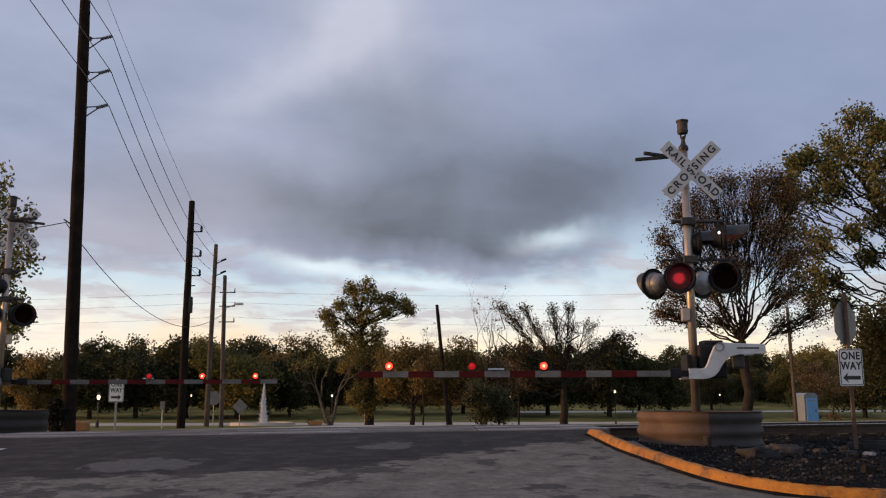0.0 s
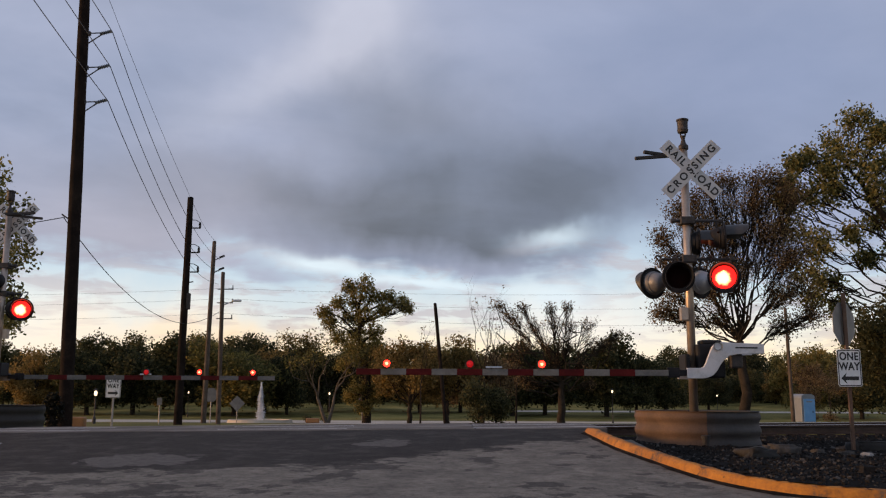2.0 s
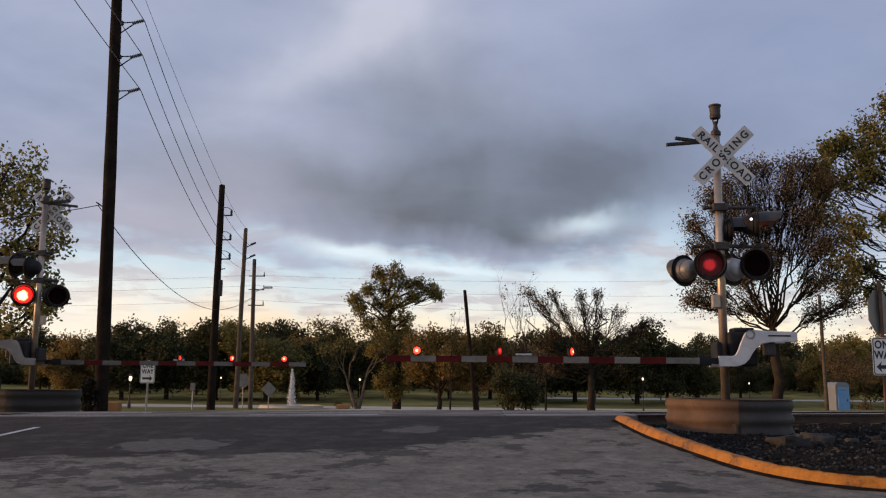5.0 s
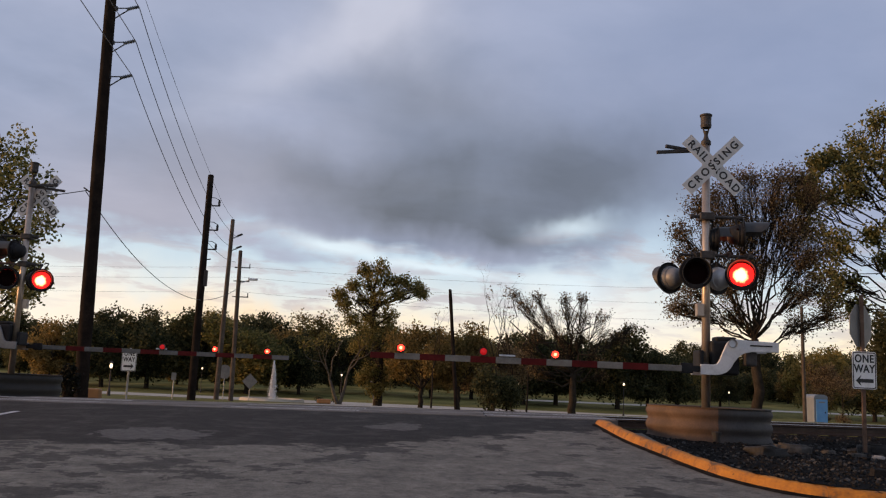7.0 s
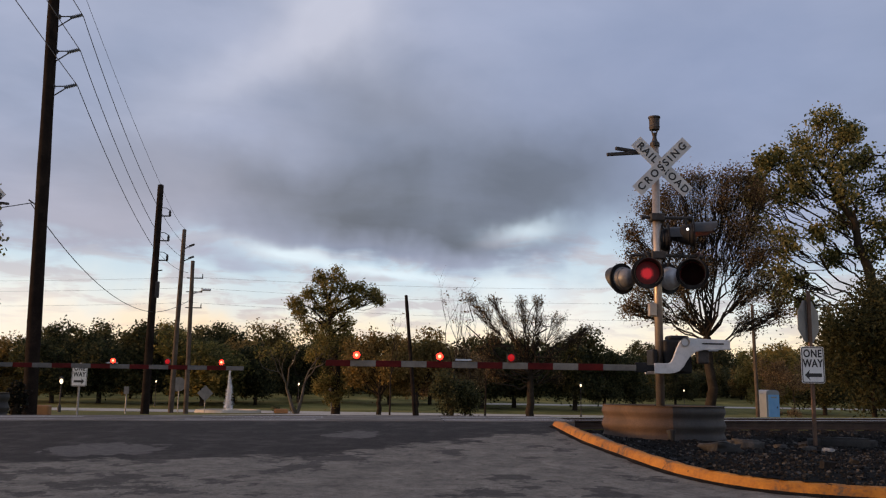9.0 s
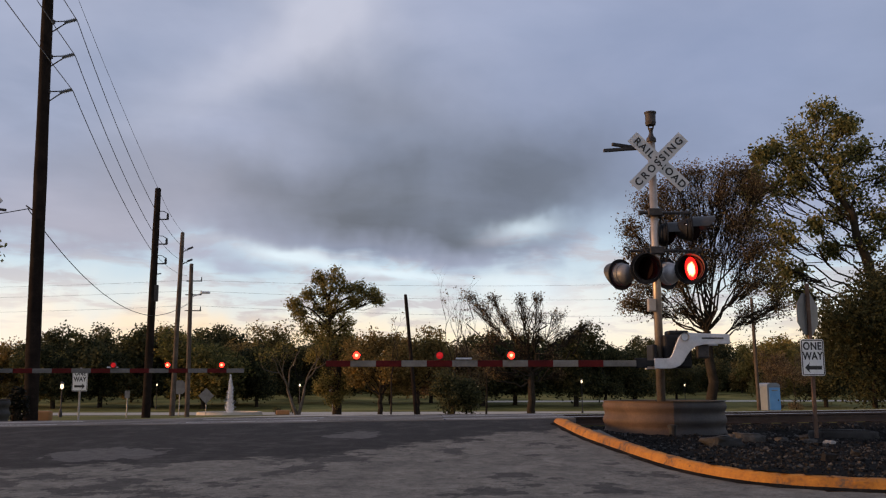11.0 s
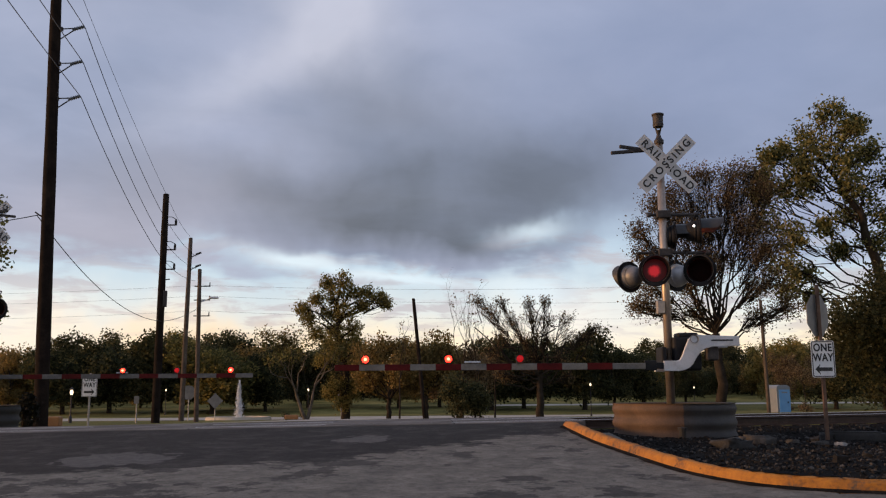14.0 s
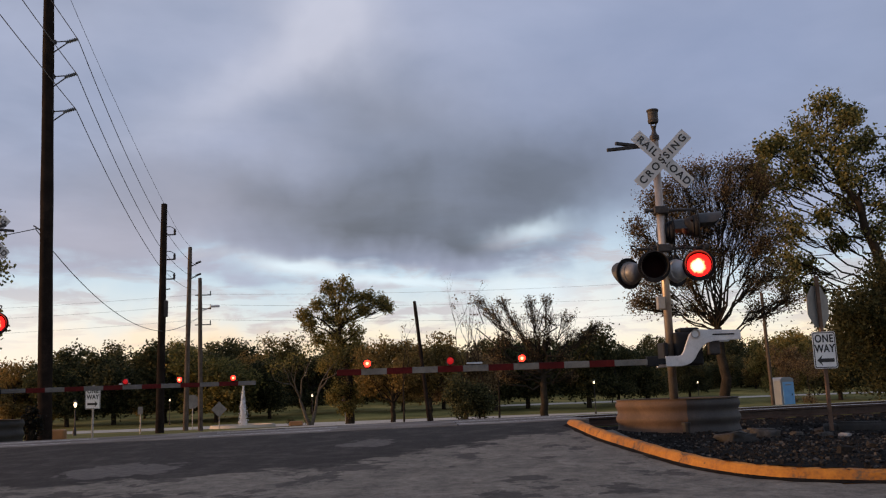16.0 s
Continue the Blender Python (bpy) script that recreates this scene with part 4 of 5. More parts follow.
def flashing_light(parent, x, y, z, turn, phase, dim=False, can="iron", hood=(0.08, 0.14), wide=296):
    """A crossing lamp: round black target, hood, can and lens, facing -y before it is turned."""
    at = pose(x, y, z, 0, 0, turn)
    bm = B()
    lathe(bm, [(0.202, 0.0), (0.204, 0.035), (0.176, 0.06), (0.168, 0.14), (0.14, 0.21), (0.09, 0.25), (0.0, 0.255)], Matrix.Rotation(radians(-90), 4, "X"), 24)
    lathe(bm, [(0.176, 0.06), (0.188, 0.065), (0.188, 0.085), (0.174, 0.09)], Matrix.Rotation(radians(-90), 4, "X"), 24)
    body = part("flashing_light", bm, can, parent, "round crossing lamp with a black target and hood", True)
    body.matrix_local = at
    bm = B()
    lathe(bm, [(0.1953, 0.006), (0.262, 0.006), (0.270, -0.004), (0.270, 0.016), (0.262, 0.020), (0.1953, 0.012), (0.1953, 0.006)], FACE, 36)
    part("target", bm, "black", body)
    # hood: three quarters of a sleeve, longest above
    bm = B()
    n, prev = 30, None
    for i in range(n + 1):
        w = radians(90 - wide / 2 + wide * i / n)
        ln = hood[0] + hood[1] * smoothstep(-0.9, 0.7, math.sin(w))
        col = [bm.verts.new((r * math.cos(w), -d, r * math.sin(w))) for r, d in ((0.210, -0.005), (0.222, ln), (0.228, ln), (0.217, -0.005))]
        if prev:
            for k in range(4):
                bm.faces.new((prev[k], prev[(k + 1) % 4], col[(k + 1) % 4], col[k]))
        prev = col
    bmesh.ops.recalc_face_normals(bm, faces=bm.faces[:])
    part("hood", bm, "hoodblack", body)
    # widened lens: its outer rim carries the red glow on plate and hood
    lamp_unit(body, 0.195, phase, pose(0, 0, 0), dim)
    return body


def letters(text, size, parent, where, mat="ink", name="lettering", deep=0.002, space=1.0):
    cu = bpy.data.curves.new("text", "FONT")
    cu.body, cu.size, cu.align_x, cu.align_y, cu.extrude, cu.space_character, cu.offset = text, size, "CENTER", "CENTER", deep, space, size * 0.028
    tmp = bpy.data.objects.new("text", cu)
    scene.collection.objects.link(tmp)
    me = bpy.data.meshes.new_from_object(tmp.evaluated_get(bpy.context.evaluated_depsgraph_get()))
    bpy.data.objects.remove(tmp)
    me.materials.clear()
    me.materials.append(M[mat])
    me.name = name
    ob = new(name, me)
    ob.parent = parent
    ob.matrix_local = where
    return ob


UPRIGHT = Matrix.Rotation(radians(90), 4, "X")
BACKSIDE = Matrix.Rotation(math.pi, 4, "Z") @ UPRIGHT


def crossing_signal(x, y, z, turn, front, back, label, cross_x=0.088, lift=0.0):
    """Mast with crossbuck, six flashing lights, cross arms and brackets; the front faces -y before it is turned."""
    root = empty("crossing_signal", x, y, z, turn)
    tagged(root, label, "crossing signal", "crossing signals")
    bm = tube(B(), (0, 0, -0.1), (0, 0, 4.50), 0.072, 0.066, 18)
    part("mast", bm, "mast", root, "pale metal mast", True)
    bm = B()
    lathe(bm, [(0.0, 4.49), (0.085, 4.50), (0.085, 4.56), (0.05, 4.60), (0.03, 4.68), (0.05, 4.74), (0.0, 4.75)], None, 14)
    part("cap", bm, "iron", root)
    bm = B()
    for s in (-1, 1):
        tube(bm, (0.02 * s, 0, 4.68), (0.055 * s, 0, 4.82), 0.014, 0.014, 8)
    lathe(bm, [(0.0, 4.79), (0.085, 4.80), (0.095, 4.85), (0.088, 4.87), (0.092, 5.00), (0.105, 5.01), (0.105, 5.035), (0.06, 5.05), (0.0, 5.052)], None, 20)
    part("bell", bm, "iron", root, "dark electric bell on the mast top")
    bm = B()
    box(bm, -0.42, 0.10, 4.395, 0.82, 0.06, 0.055, Euler((0, radians(-5.5), radians(4))), 0.006)
    box(bm, -0.34, 0.17, 4.455, 0.66, 0.06, 0.055, Euler((0, radians(5), radians(10))), 0.006)
    part("bracket", bm, "iron", root, "pair of dark metal arms behind the crossbuck")
    for tilt, words, yy in ((45, "RAIL  ROAD", -0.095), (-45, "CROSSING", -0.112)):
        blade = part("blade", box(B(), 0, 0, 0, 1.26, 0.006, 0.232, None, 0.0), "white", root, "white crossbuck blade with black lettering")
        blade.matrix_local = pose(cross_x, yy, 4.12 + lift, 0, tilt, 0)
        for k, side in ((-1, UPRIGHT), (1, BACKSIDE)):
            if (words == "CROSSING") == (k < 0):
                letters("CROSSING", 0.178, blade, Matrix.Translation((0, k * 0.0045, -0.003)) @ side, space=1.46)
            else:
                for w2, off in (("RAIL", -0.345), ("ROAD", 0.33)):
                    letters(w2, 0.178, blade, Matrix.Translation((off * -k, k * 0.0045, -0.003)) @ side, space=1.24)
    bm = B()
    for bx, bz in ((-0.04, 0.075), (0.04, -0.075), (0.0, 0.0)):
        lathe(bm, [(0.0, 0.012), (0.016, 0.010), (0.018, 0.0)], Matrix.Translation((cross_x + bx, -0.117, 4.12 + lift + bz)) @ FACE, 8)
    part("bolts", bm, "iron", root)
    for zz, x0, x1 in ((3.235, -0.25, 0.58), (2.575, -0.25, 0.76)):
        bm = tube(B(), (x0, -0.02, zz), (x1, -0.02, zz), 0.028, 0.028, 10)
        box(bm, 0.0, -0.02, zz, 0.24, 0.20, 0.13, None, 0.015)
        tube(bm, (x0 - 0.02, -0.02, zz), (x0 + 0.04, -0.02, zz), 0.045, 0.045, 10)
        tube(bm, (x1 - 0.04, -0.02, zz), (x1 + 0.02, -0.02, zz), 0.045, 0.045, 10)
        part("cross_arm", bm, "iron", root)
    for px, py, z0, z1 in ((-0.23, -0.14, 2.575, 2.45), (0.53, -0.14, 2.575, 2.45), (-0.45, 0.12, 2.575, 2.45), (0.22, 0.14, 2.575, 2.42), (0.12, 0.10, 3.235, 3.02), (0.50, -0.04, 3.235, 3.08)):
        bm = tube(B(), (px, -0.02, z0), (px, py, z1), 0.02, 0.02, 8)
        if px < -0.4:
            tube(bm, (px, -0.02, z0), (-0.2, -0.02, z0), 0.022, 0.022, 8)
        part("lamp_bracket", bm, "iron", root)
    for ex in (-0.46, -0.12, 0.30, 0.62):
        bm = B()
        pts = [Vector((ex, -0.06, 2.60)) + Vector((0.10 * math.sin(radians(w)) * (-1 if ex < 0 else 1), -0.03 * w / 180, 0.045 * math.sin(radians(w)) - 0.13 * (w / 180) ** 2)) for w in range(0, 181, 30)]
        for p, q in zip(pts, pts[1:]):
            tube(bm, p, q, 0.014, 0.014, 6)
        part("conduit", bm, "iron", root, "curled black cable conduit")
    flashing_light(root, -0.23, -0.22, 2.245, -8, front[0], dim=front[2])
    flashing_light(root, 0.53, -0.22, 2.245, -19, front[1])
    flashing_light(root, -0.56, 0.20, 2.19, -153, back[0], can="dullmetal")
    flashing_light(root, 0.25, 0.22, 2.21, -153, back[1], can="silver")
    flashing_light(root, 0.20, 0.10, 2.87, 84, "R", can="black", hood=(0.02, 0.38), wide=170)
    side = flashing_light(root, 0.61, -0.04, 2.94, 78, "L", can="black", hood=(0.02, 0.38), wide=170)
    # the peep hole of the lamp that faces along the tracks
    lamp_unit(side, 0.022, "L", pose(-0.178, 0.10, 0.07, 0, 0, -78), small="peep")
    bm = box(B(), -0.12, -0.06, 1.64, 0.13, 0.12, 0.22, None, 0.015)
    part("junction_box", bm, "mast", root, "small grey junction box")
    return root


def crossing_gate(x, y, z, turn, stripe, count, tip_extra, lamps, label, pale="armwhite", metal="silver", lamp_turn=0):
    """Gate machine on the mast with its silver counterweight arm, and the lowered striped arm; x to -x is the way of the arm."""
    root = empty("crossing_gate", x, y, z, turn)
    tagged(root, label, "crossing gate", "crossing gates")
    outline = [(-0.18, 0.74), (-0.18, 0.57), (0.08, 0.57), (0.16, 0.585), (0.24, 0.62), (0.31, 0.69), (0.36, 0.78), (0.43, 0.87), (0.52, 0.935), (0.66, 0.965),
               (1.09, 0.975), (1.09, 1.135), (0.60, 1.15), (0.40, 1.165), (0.31, 1.15), (0.245, 1.09), (0.19, 0.97), (0.13, 0.82), (0.09, 0.755), (0.04, 0.74)]
    for yy in (-0.34, 0.24):
        bm = prism(B(), outline, yy, yy + 0.05)
        bmesh.ops.bevel(bm, geom=bm.edges[:], offset=0.008, segments=1, affect="EDGES")
        arm = part("counterweight_arm", bm, metal, root, "silver-painted cranked counterweight arm")
        if yy < 0:
            bm = box(B(), 0.80, yy - 0.003, 1.07, 0.36, 0.008, 0.022)
            part("slot", bm, "black", arm)
            bm = B()
            lathe(bm, [(0.0, -0.012), (0.05, -0.012), (0.058, 0.0), (0.07, 0.0), (0.075, 0.02)], Matrix.Translation((0.335, yy - 0.006, 1.09)) @ FACE, 18)
            part("pivot", bm, "steel", arm)
    bm = box(B(), 0.27, 0.0, 0.86, 0.46, 0.38, 0.56, None, 0.04)
    box(bm, 0.30, 0.0, 1.17, 0.34, 0.30, 0.08, None, 0.03)
    part("gate_machine", bm, "black", root, "dark gate machine housing")
    bm = box(B(), 0.66, -0.20, 0.86, 0.20, 0.16, 0.24, None, 0.03)
    part("counterweight", bm, "iron", root)
    bm = box(B(), -0.27, -0.30, 0.66, 0.26, 0.06, 0.10, None, 0.01)
    box(bm, -0.40, -0.32, 0.665, 0.20, 0.05, 0.16, None, 0.01)
    box(bm, -0.14, -0.05, 0.82, 0.08, 0.40, 0.30, None, 0.02)
    part("arm_adapter", bm, "black", root)
    # the arm: rounded hollow section in stripes
    start = -0.50
    bm = box(B(), start - 0.27, -0.36, 0.655, 0.56, 0.035, 0.10, None, 0.01)
    part("arm_sleeve", bm, pale, root, "pale metal sleeve of the gate arm")
    x0 = start - 0.54
    for i in range(count):
        w = stripe if i < count - 1 else stripe * tip_extra
        bm = box(B(), x0 - w / 2, -0.40, 0.655, w - 0.0005, 0.03, 0.108 - 0.001 * i, None, 0.006)
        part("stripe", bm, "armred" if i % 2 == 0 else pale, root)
        x0 -= w
    for lx, phase in lamps:
        bm = box(B(), 0, 0.03, -0.01, 0.10, 0.10, 0.09, None, 0.02)
        lathe(bm, [(0.066, 0.0), (0.074, 0.0), (0.074, 0.05), (0.066, 0.05)], Matrix.Translation((0, -0.02, 0.02)) @ FACE, 16)
        lamp = part("arm_lamp", bm, "iron", root, "small red lamp on the gate arm")
        lamp.matrix_local = pose(lx, -0.40, 0.765, 0, 0, lamp_turn)
        lamp_unit(lamp, 0.056, phase, pose(0, -0.045, 0.02), small=True)
    bm = box(B(), -3.32, -0.40, 0.735, 0.26, 0.03, 0.03, None, 0.006)
    part("cable_box", bm, "silver", root)
    return root


crossing_signal(4.15, 14.9, 0.32, 0, ("L", "R", True), ("R", "L"), "railroad crossing signal with crossbuck and flashing red lights")
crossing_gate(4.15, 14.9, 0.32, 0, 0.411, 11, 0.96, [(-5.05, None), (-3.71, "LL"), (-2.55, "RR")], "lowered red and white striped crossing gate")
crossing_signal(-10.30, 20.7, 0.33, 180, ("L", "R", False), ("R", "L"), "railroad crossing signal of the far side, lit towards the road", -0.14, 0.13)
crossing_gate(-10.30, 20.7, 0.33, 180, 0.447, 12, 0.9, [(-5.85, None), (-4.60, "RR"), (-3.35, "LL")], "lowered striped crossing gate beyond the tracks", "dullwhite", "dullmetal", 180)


def steel_ring(x, y, z0, z1, r, label, mat=("greyring", "ring")):
    """Corrugated steel ring round a mast's foot, filled with stone."""
    root = empty("foundation_ring", x, y, z0)
    tagged(root, label, "foundation ring", "foundation rings")
    prof = []
    n = 22
    for i in range(n + 1):
        h = (z1 - z0) * i / n
        prof.append((r + 0.018 * math.sin(2 * math.pi * 2.6 * i / n), h))
    prof += [(r + 0.02, z1 - z0 + 0.012), (r - 0.03, z1 - z0 + 0.012)]
    prof += [(p - 0.05, h) for p, h in reversed(prof[:n + 1])]
    # two plates; the near ring's left one has the sun's warmth in its colour
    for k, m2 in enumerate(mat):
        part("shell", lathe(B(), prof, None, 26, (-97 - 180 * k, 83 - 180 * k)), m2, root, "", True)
    bm = B()
    lathe(bm, [(r - 0.04, z1 - z0 - 0.1), (r * 0.5, z1 - z0 - 0.06), (0.0, z1 - z0 - 0.05)], None, 24)
    part("fill", bm, "ballast", root)
    return root


steel_ring(4.20, 14.95, -0.22, 0.36, 0.99, "corrugated steel ring round the signal's foot, its rusty left plate coloured warm as by low sun")
steel_ring(-10.25, 20.75, -0.30, 0.33, 1.04, "corrugated steel ring round the far signal's foot, shade put into its dark colour", ("darkring", "darkring"))


# ---------------------------------------------------------------- rails, ballast, kerb
def crossing_panels():
    for y0, y1, nm in ((16.42, 17.02, "outer"), (17.24, 18.42, "inner"), (18.64, 19.35, "outer")):
        root = empty("crossing_panel", 0, 0, 0)
        tagged(root, "worn concrete panels between the rails of the crossing", "crossing panel", "crossing panels", "structure")
        xx = -9.0
        k = 0
        while xx < 2.4:
            bm = box(B(), xx + 1.2, (y0 + y1) / 2, track_z(xx + 1.2) - 0.1 + 0.004 * (k % 2), 2.38, y1 - y0, 0.21, Euler((0, -0.012, 0)), 0.012)
            part("panel", bm, "panel", root)
            xx += 2.4
            k += 1


crossing_panels()


def rail_line(y, label):
    """One rail: foot, web and head, with a bright running surface."""
    root = empty("rail", 0, y, 0)
    tagged(root, label, "rail", "rails", "structure")
    outline = [(-0.07, -0.17), (0.07, -0.17), (0.07, -0.155), (0.012, -0.13), (0.012, -0.045), (0.036, -0.035), (0.036, -0.002), (-0.036, -0.002), (-0.036, -0.035), (-0.012, -0.045), (-0.012, -0.13), (-0.07, -0.155)]
    for name, pts, mat in (("web", outline, "rail"), ("running_surface", [(-0.03, -0.001), (0.03, -0.001), (0.026, 0.004), (-0.026, 0.004)], "railtop")):
        bm = B()
        xs = [-120, -60, -30, 0, 30, 60, 120]
        rows = [[bm.verts.new((xx, py, track_z(xx) + pz)) for py, pz in pts] for xx in xs]
        n = len(pts)
        for p, q in zip(rows, rows[1:]):
            for i in range(n):
                bm.faces.new((p[i], p[(i + 1) % n], q[(i + 1) % n], q[i]))
        bmesh.ops.recalc_face_normals(bm, faces=bm.faces[:])
        part(name, bm, mat, root)


rail_line(17.13, "long rusty steel rail with a bright worn head")
rail_line(18.53, "long rusty steel rail with a bright worn head")

# sleepers
sleeper = part("sleeper", box(B(), 0, 0, 0, 0.23, 2.6, 0.18, None, 0.01), "wood")
tagged(sleeper, "dark creosoted wooden railway sleeper under the rails", "sleeper", "sleepers")
sleeper.matrix_world = pose(5.6, 17.83, track_z(5.6) - 0.26)
for i in range(1, 56):
    xx = 5.6 + 0.55 * i
    copy_thing(sleeper, pose(xx, 17.83, track_z(xx) - 0.26, 0, 0, random.uniform(-1.5, 1.5)))
for i in range(0, 40):
    xx = -11.0 - 0.55 * i
    copy_thing(sleeper, pose(xx, 17.83, track_z(xx) - 0.26, 0, 0, random.uniform(-1.5, 1.5)))

def make_kerb():
    bm = B()
    prev, first = None, None
    n = len(KLINE)
    for i, p in enumerate(KLINE):
        d = (KLINE[min(i + 1, n - 1)] - KLINE[max(i - 1, 0)]).normalized()
        nrm = Vector((-d.y, d.x))                    # towards the island
        h = 0.125 * (0.75 + 0.25 * smoothstep(0, 5, i))
        z = ground_z(p.x, p.y)
        wob = 0.006 * math.sin(i * 1.7) + 0.005 * math.sin(i * 0.61)
        col = []
        for off, hh in ((0.0, -0.12), (0.005, 0.02), (0.03 + wob, h - 0.035), (0.055, h - 0.008), (0.08, h), (0.125, h + wob * 0.6), (0.145, h - 0.02), (0.148, -0.2)):
            q = p + nrm * off
            col.append(bm.verts.new((q.x, q.y, z + hh)))
        if prev:
            for k in range(len(col) - 1):
                bm.faces.new((prev[k], prev[k + 1], col[k + 1], col[k]))
        else:
            first = col
        prev = col
    bm.faces.new(first)
    bm.faces.new(list(reversed(prev)))
    bmesh.ops.recalc_face_normals(bm, faces=bm.faces[:])
    tagged(part("kerb", bm, "kerb"), "worn yellow-painted concrete kerb curving round the gravel", "kerb", kind="structure")


make_kerb()


def gutter_dirt():
    """Dark grit gathered in the gutter, wider and narrower along the kerb."""
    bm = B()
    prev = None
    for i, p in enumerate(KLINE):
        d = (KLINE[min(i + 1, len(KLINE) - 1)] - KLINE[max(i - 1, 0)]).normalized()
        nrm = Vector((-d.y, d.x))
        w = 0.05 + 0.05 * noise.noise(Vector((i * 0.37, 1.0, 0.0))) + 0.03 * noise.noise(Vector((i * 1.3, 5.0, 0.0)))
        col = []
        for off, up in ((0.02, 0.03), (-0.4 * w, 0.016), (-max(w, 0.015), 0.004)):
            q = p + nrm * off
            col.append(bm.verts.new((q.x, q.y, ground_z(q.x, q.y) + up)))
        if prev:
            for k in range(2):
                bm.faces.new((prev[k], col[k], col[k + 1], prev[k + 1]))
        prev = col
    bmesh.ops.recalc_face_normals(bm, faces=bm.faces[:])
    tagged(part("gutter_dirt", bm, "ballast", smooth=True), "dark grit gathered along the foot of the kerb", "dirt", kind="structure")


gutter_dirt()


def island_z(x, y):
    base = min(ground_z(x, y) + 0.11, -0.235 - 0.015 * (x - 4.0))
    up = 0.03 * noise.noise(Vector((x * 0.9, y * 0.9, 3.0))) + 0.02 * noise.noise(Vector((x * 4, y * 4, 7.0)))
    if y > 15.5:
        base = max(base, track_z(x) - 0.33 + 0.155 * min(1.0, (y - 15.5) / 1.0))
    mound = 0.15 * math.exp(-((x - 4.2) ** 2 + (y - 14.95) ** 2) / 2.6) * (1 - smoothstep(15.2, 16.0, y))
    return base + mound + up * (1 - smoothstep(15.6, 16.4, y))


def make_island():
    bm = B()
    xs, ys = span(2.3, 20.9, 186), span(7.9, 16.9, 90)
    g, ok = {}, {}
    for i, xx in enumerate(xs):
        for j, yy in enumerate(ys):
            ok[i, j] = inside_kerb(xx, yy, 0.03)
            g[i, j] = bm.verts.new((xx, yy, island_z(xx, yy)))
    for i in range(len(xs) - 1):
        for j in range(len(ys) - 1):
            if all(ok[i + a, j + b] for a in (0, 1) for b in (0, 1)):
                bm.faces.new((g[i, j], g[i + 1, j], g[i + 1, j + 1], g[i, j + 1]))
    for v in [v for v in bm.verts if not v.link_faces]:
        bm.verts.remove(v)
    tagged(part("ballast_bed", bm, "ballast", smooth=True), "dark gravel bed between the kerb and the rails", "gravel", kind="structure")
    # track bed under the sleepers, both ways
    for x0, x1 in ((2.5, 120), (-120, -9.1)):
        bm = B()
        rows = []
        for xx in span(x0, x1, 40):
            rows.append([bm.verts.new((xx, yy, track_z(xx) + zz)) for yy, zz in ((15.7, -0.33), (16.6, -0.19), (19.1, -0.19), (20.4, -0.34))])
        for p, q in zip(rows, rows[1:]):
            for k in range(3):
                bm.faces.new((p[k], q[k], q[k + 1], p[k + 1]))
        bmesh.ops.recalc_face_normals(bm, faces=bm.faces[:])
        tagged(part("track_bed", bm, "ballast"), "dark ballast bed under the rails", "gravel", kind="structure")


make_island()


def stones(name, count, region, sizes, seed, label):
    """Loose stones as one body of rough six-sided lumps."""
    rng = random.Random(seed)
    vs, fs = [], []
    corner = [(-1, -1, -1), (1, -1, -1), (1, 1, -1), (-1, 1, -1), (-1, -1, 1), (1, -1, 1), (1, 1, 1), (-1, 1, 1)]
    quads = [(0, 3, 2, 1), (4, 5, 6, 7), (0, 1, 5, 4), (1, 2, 6, 5), (2, 3, 7, 6), (3, 0, 4, 7)]
    made = 0
    while made < count:
        x, y = rng.uniform(*region[:2]), rng.uniform(*region[2:])
        if not inside_kerb(x, y) or (x - 4.2) ** 2 + (y - 14.95) ** 2 < 1.1:
            continue
        s = sizes[0] + (sizes[1] - sizes[0]) * rng.random() ** 3
        e = Euler([rng.uniform(0, 6.28) for _ in range(3)]).to_matrix()
        k = len(vs)
        z = island_z(x, y)
        for c in corner:
            v = e @ Vector([q * s * rng.uniform(0.55, 1.0) for q in c])
            vs.append((x + v.x, y + v.y, z + s * 0.35 + v.z * 0.8))
        fs.extend(tuple(k + q for q in f) for f in quads)
        made += 1
    me = bpy.data.meshes.new(name)
    me.from_pydata(vs, [], fs)
    me.materials.append(M["stone"])
    tagged(new(name, me), label, "gravel", kind="stuff")


stones("gravel", 14000, (2.4, 12.0, 8.2, 16.6), (0.009, 0.028), 3, "loose dark ballast stones with a few pale ones")
stones("rubble", 45, (3.6, 11.0, 9.0, 16.4), (0.04, 0.10), 4, "larger broken stones lying in the gravel")


def lump(name, x, y, sx, sy, sz, mat, label, category, seed, turn=0.0, cuts=2, rough=0.16):
    """A broken stone or slab: a block cut finer, its corners knocked about."""
    rng = random.Random(seed)
    bm = B()
    bmesh.ops.create_cube(bm, size=1.0)
    bmesh.ops.bevel(bm, geom=bm.edges[:], offset=0.14, segments=2, affect="EDGES")
    bmesh.ops.subdivide_edges(bm, edges=bm.edges[:], cuts=cuts, use_grid_fill=True)
    for v in bm.verts:
        k = 1 + rough * noise.noise(v.co * 2.3 + Vector((seed, 0, 0))) + 0.4 * rough * noise.noise(v.co * 7.0 + Vector((0, seed, 0)))
        v.co = Vector((v.co.x * sx * k, v.co.y * sy * k, v.co.z * sz * k))
    ob = tagged(part(name, bm, mat, smooth=True), label, category)
    ob.matrix_world = pose(x, y, island_z(x, y) + sz * 0.28, rng.uniform(-4, 4), rng.uniform(-4, 4), turn)
    return ob


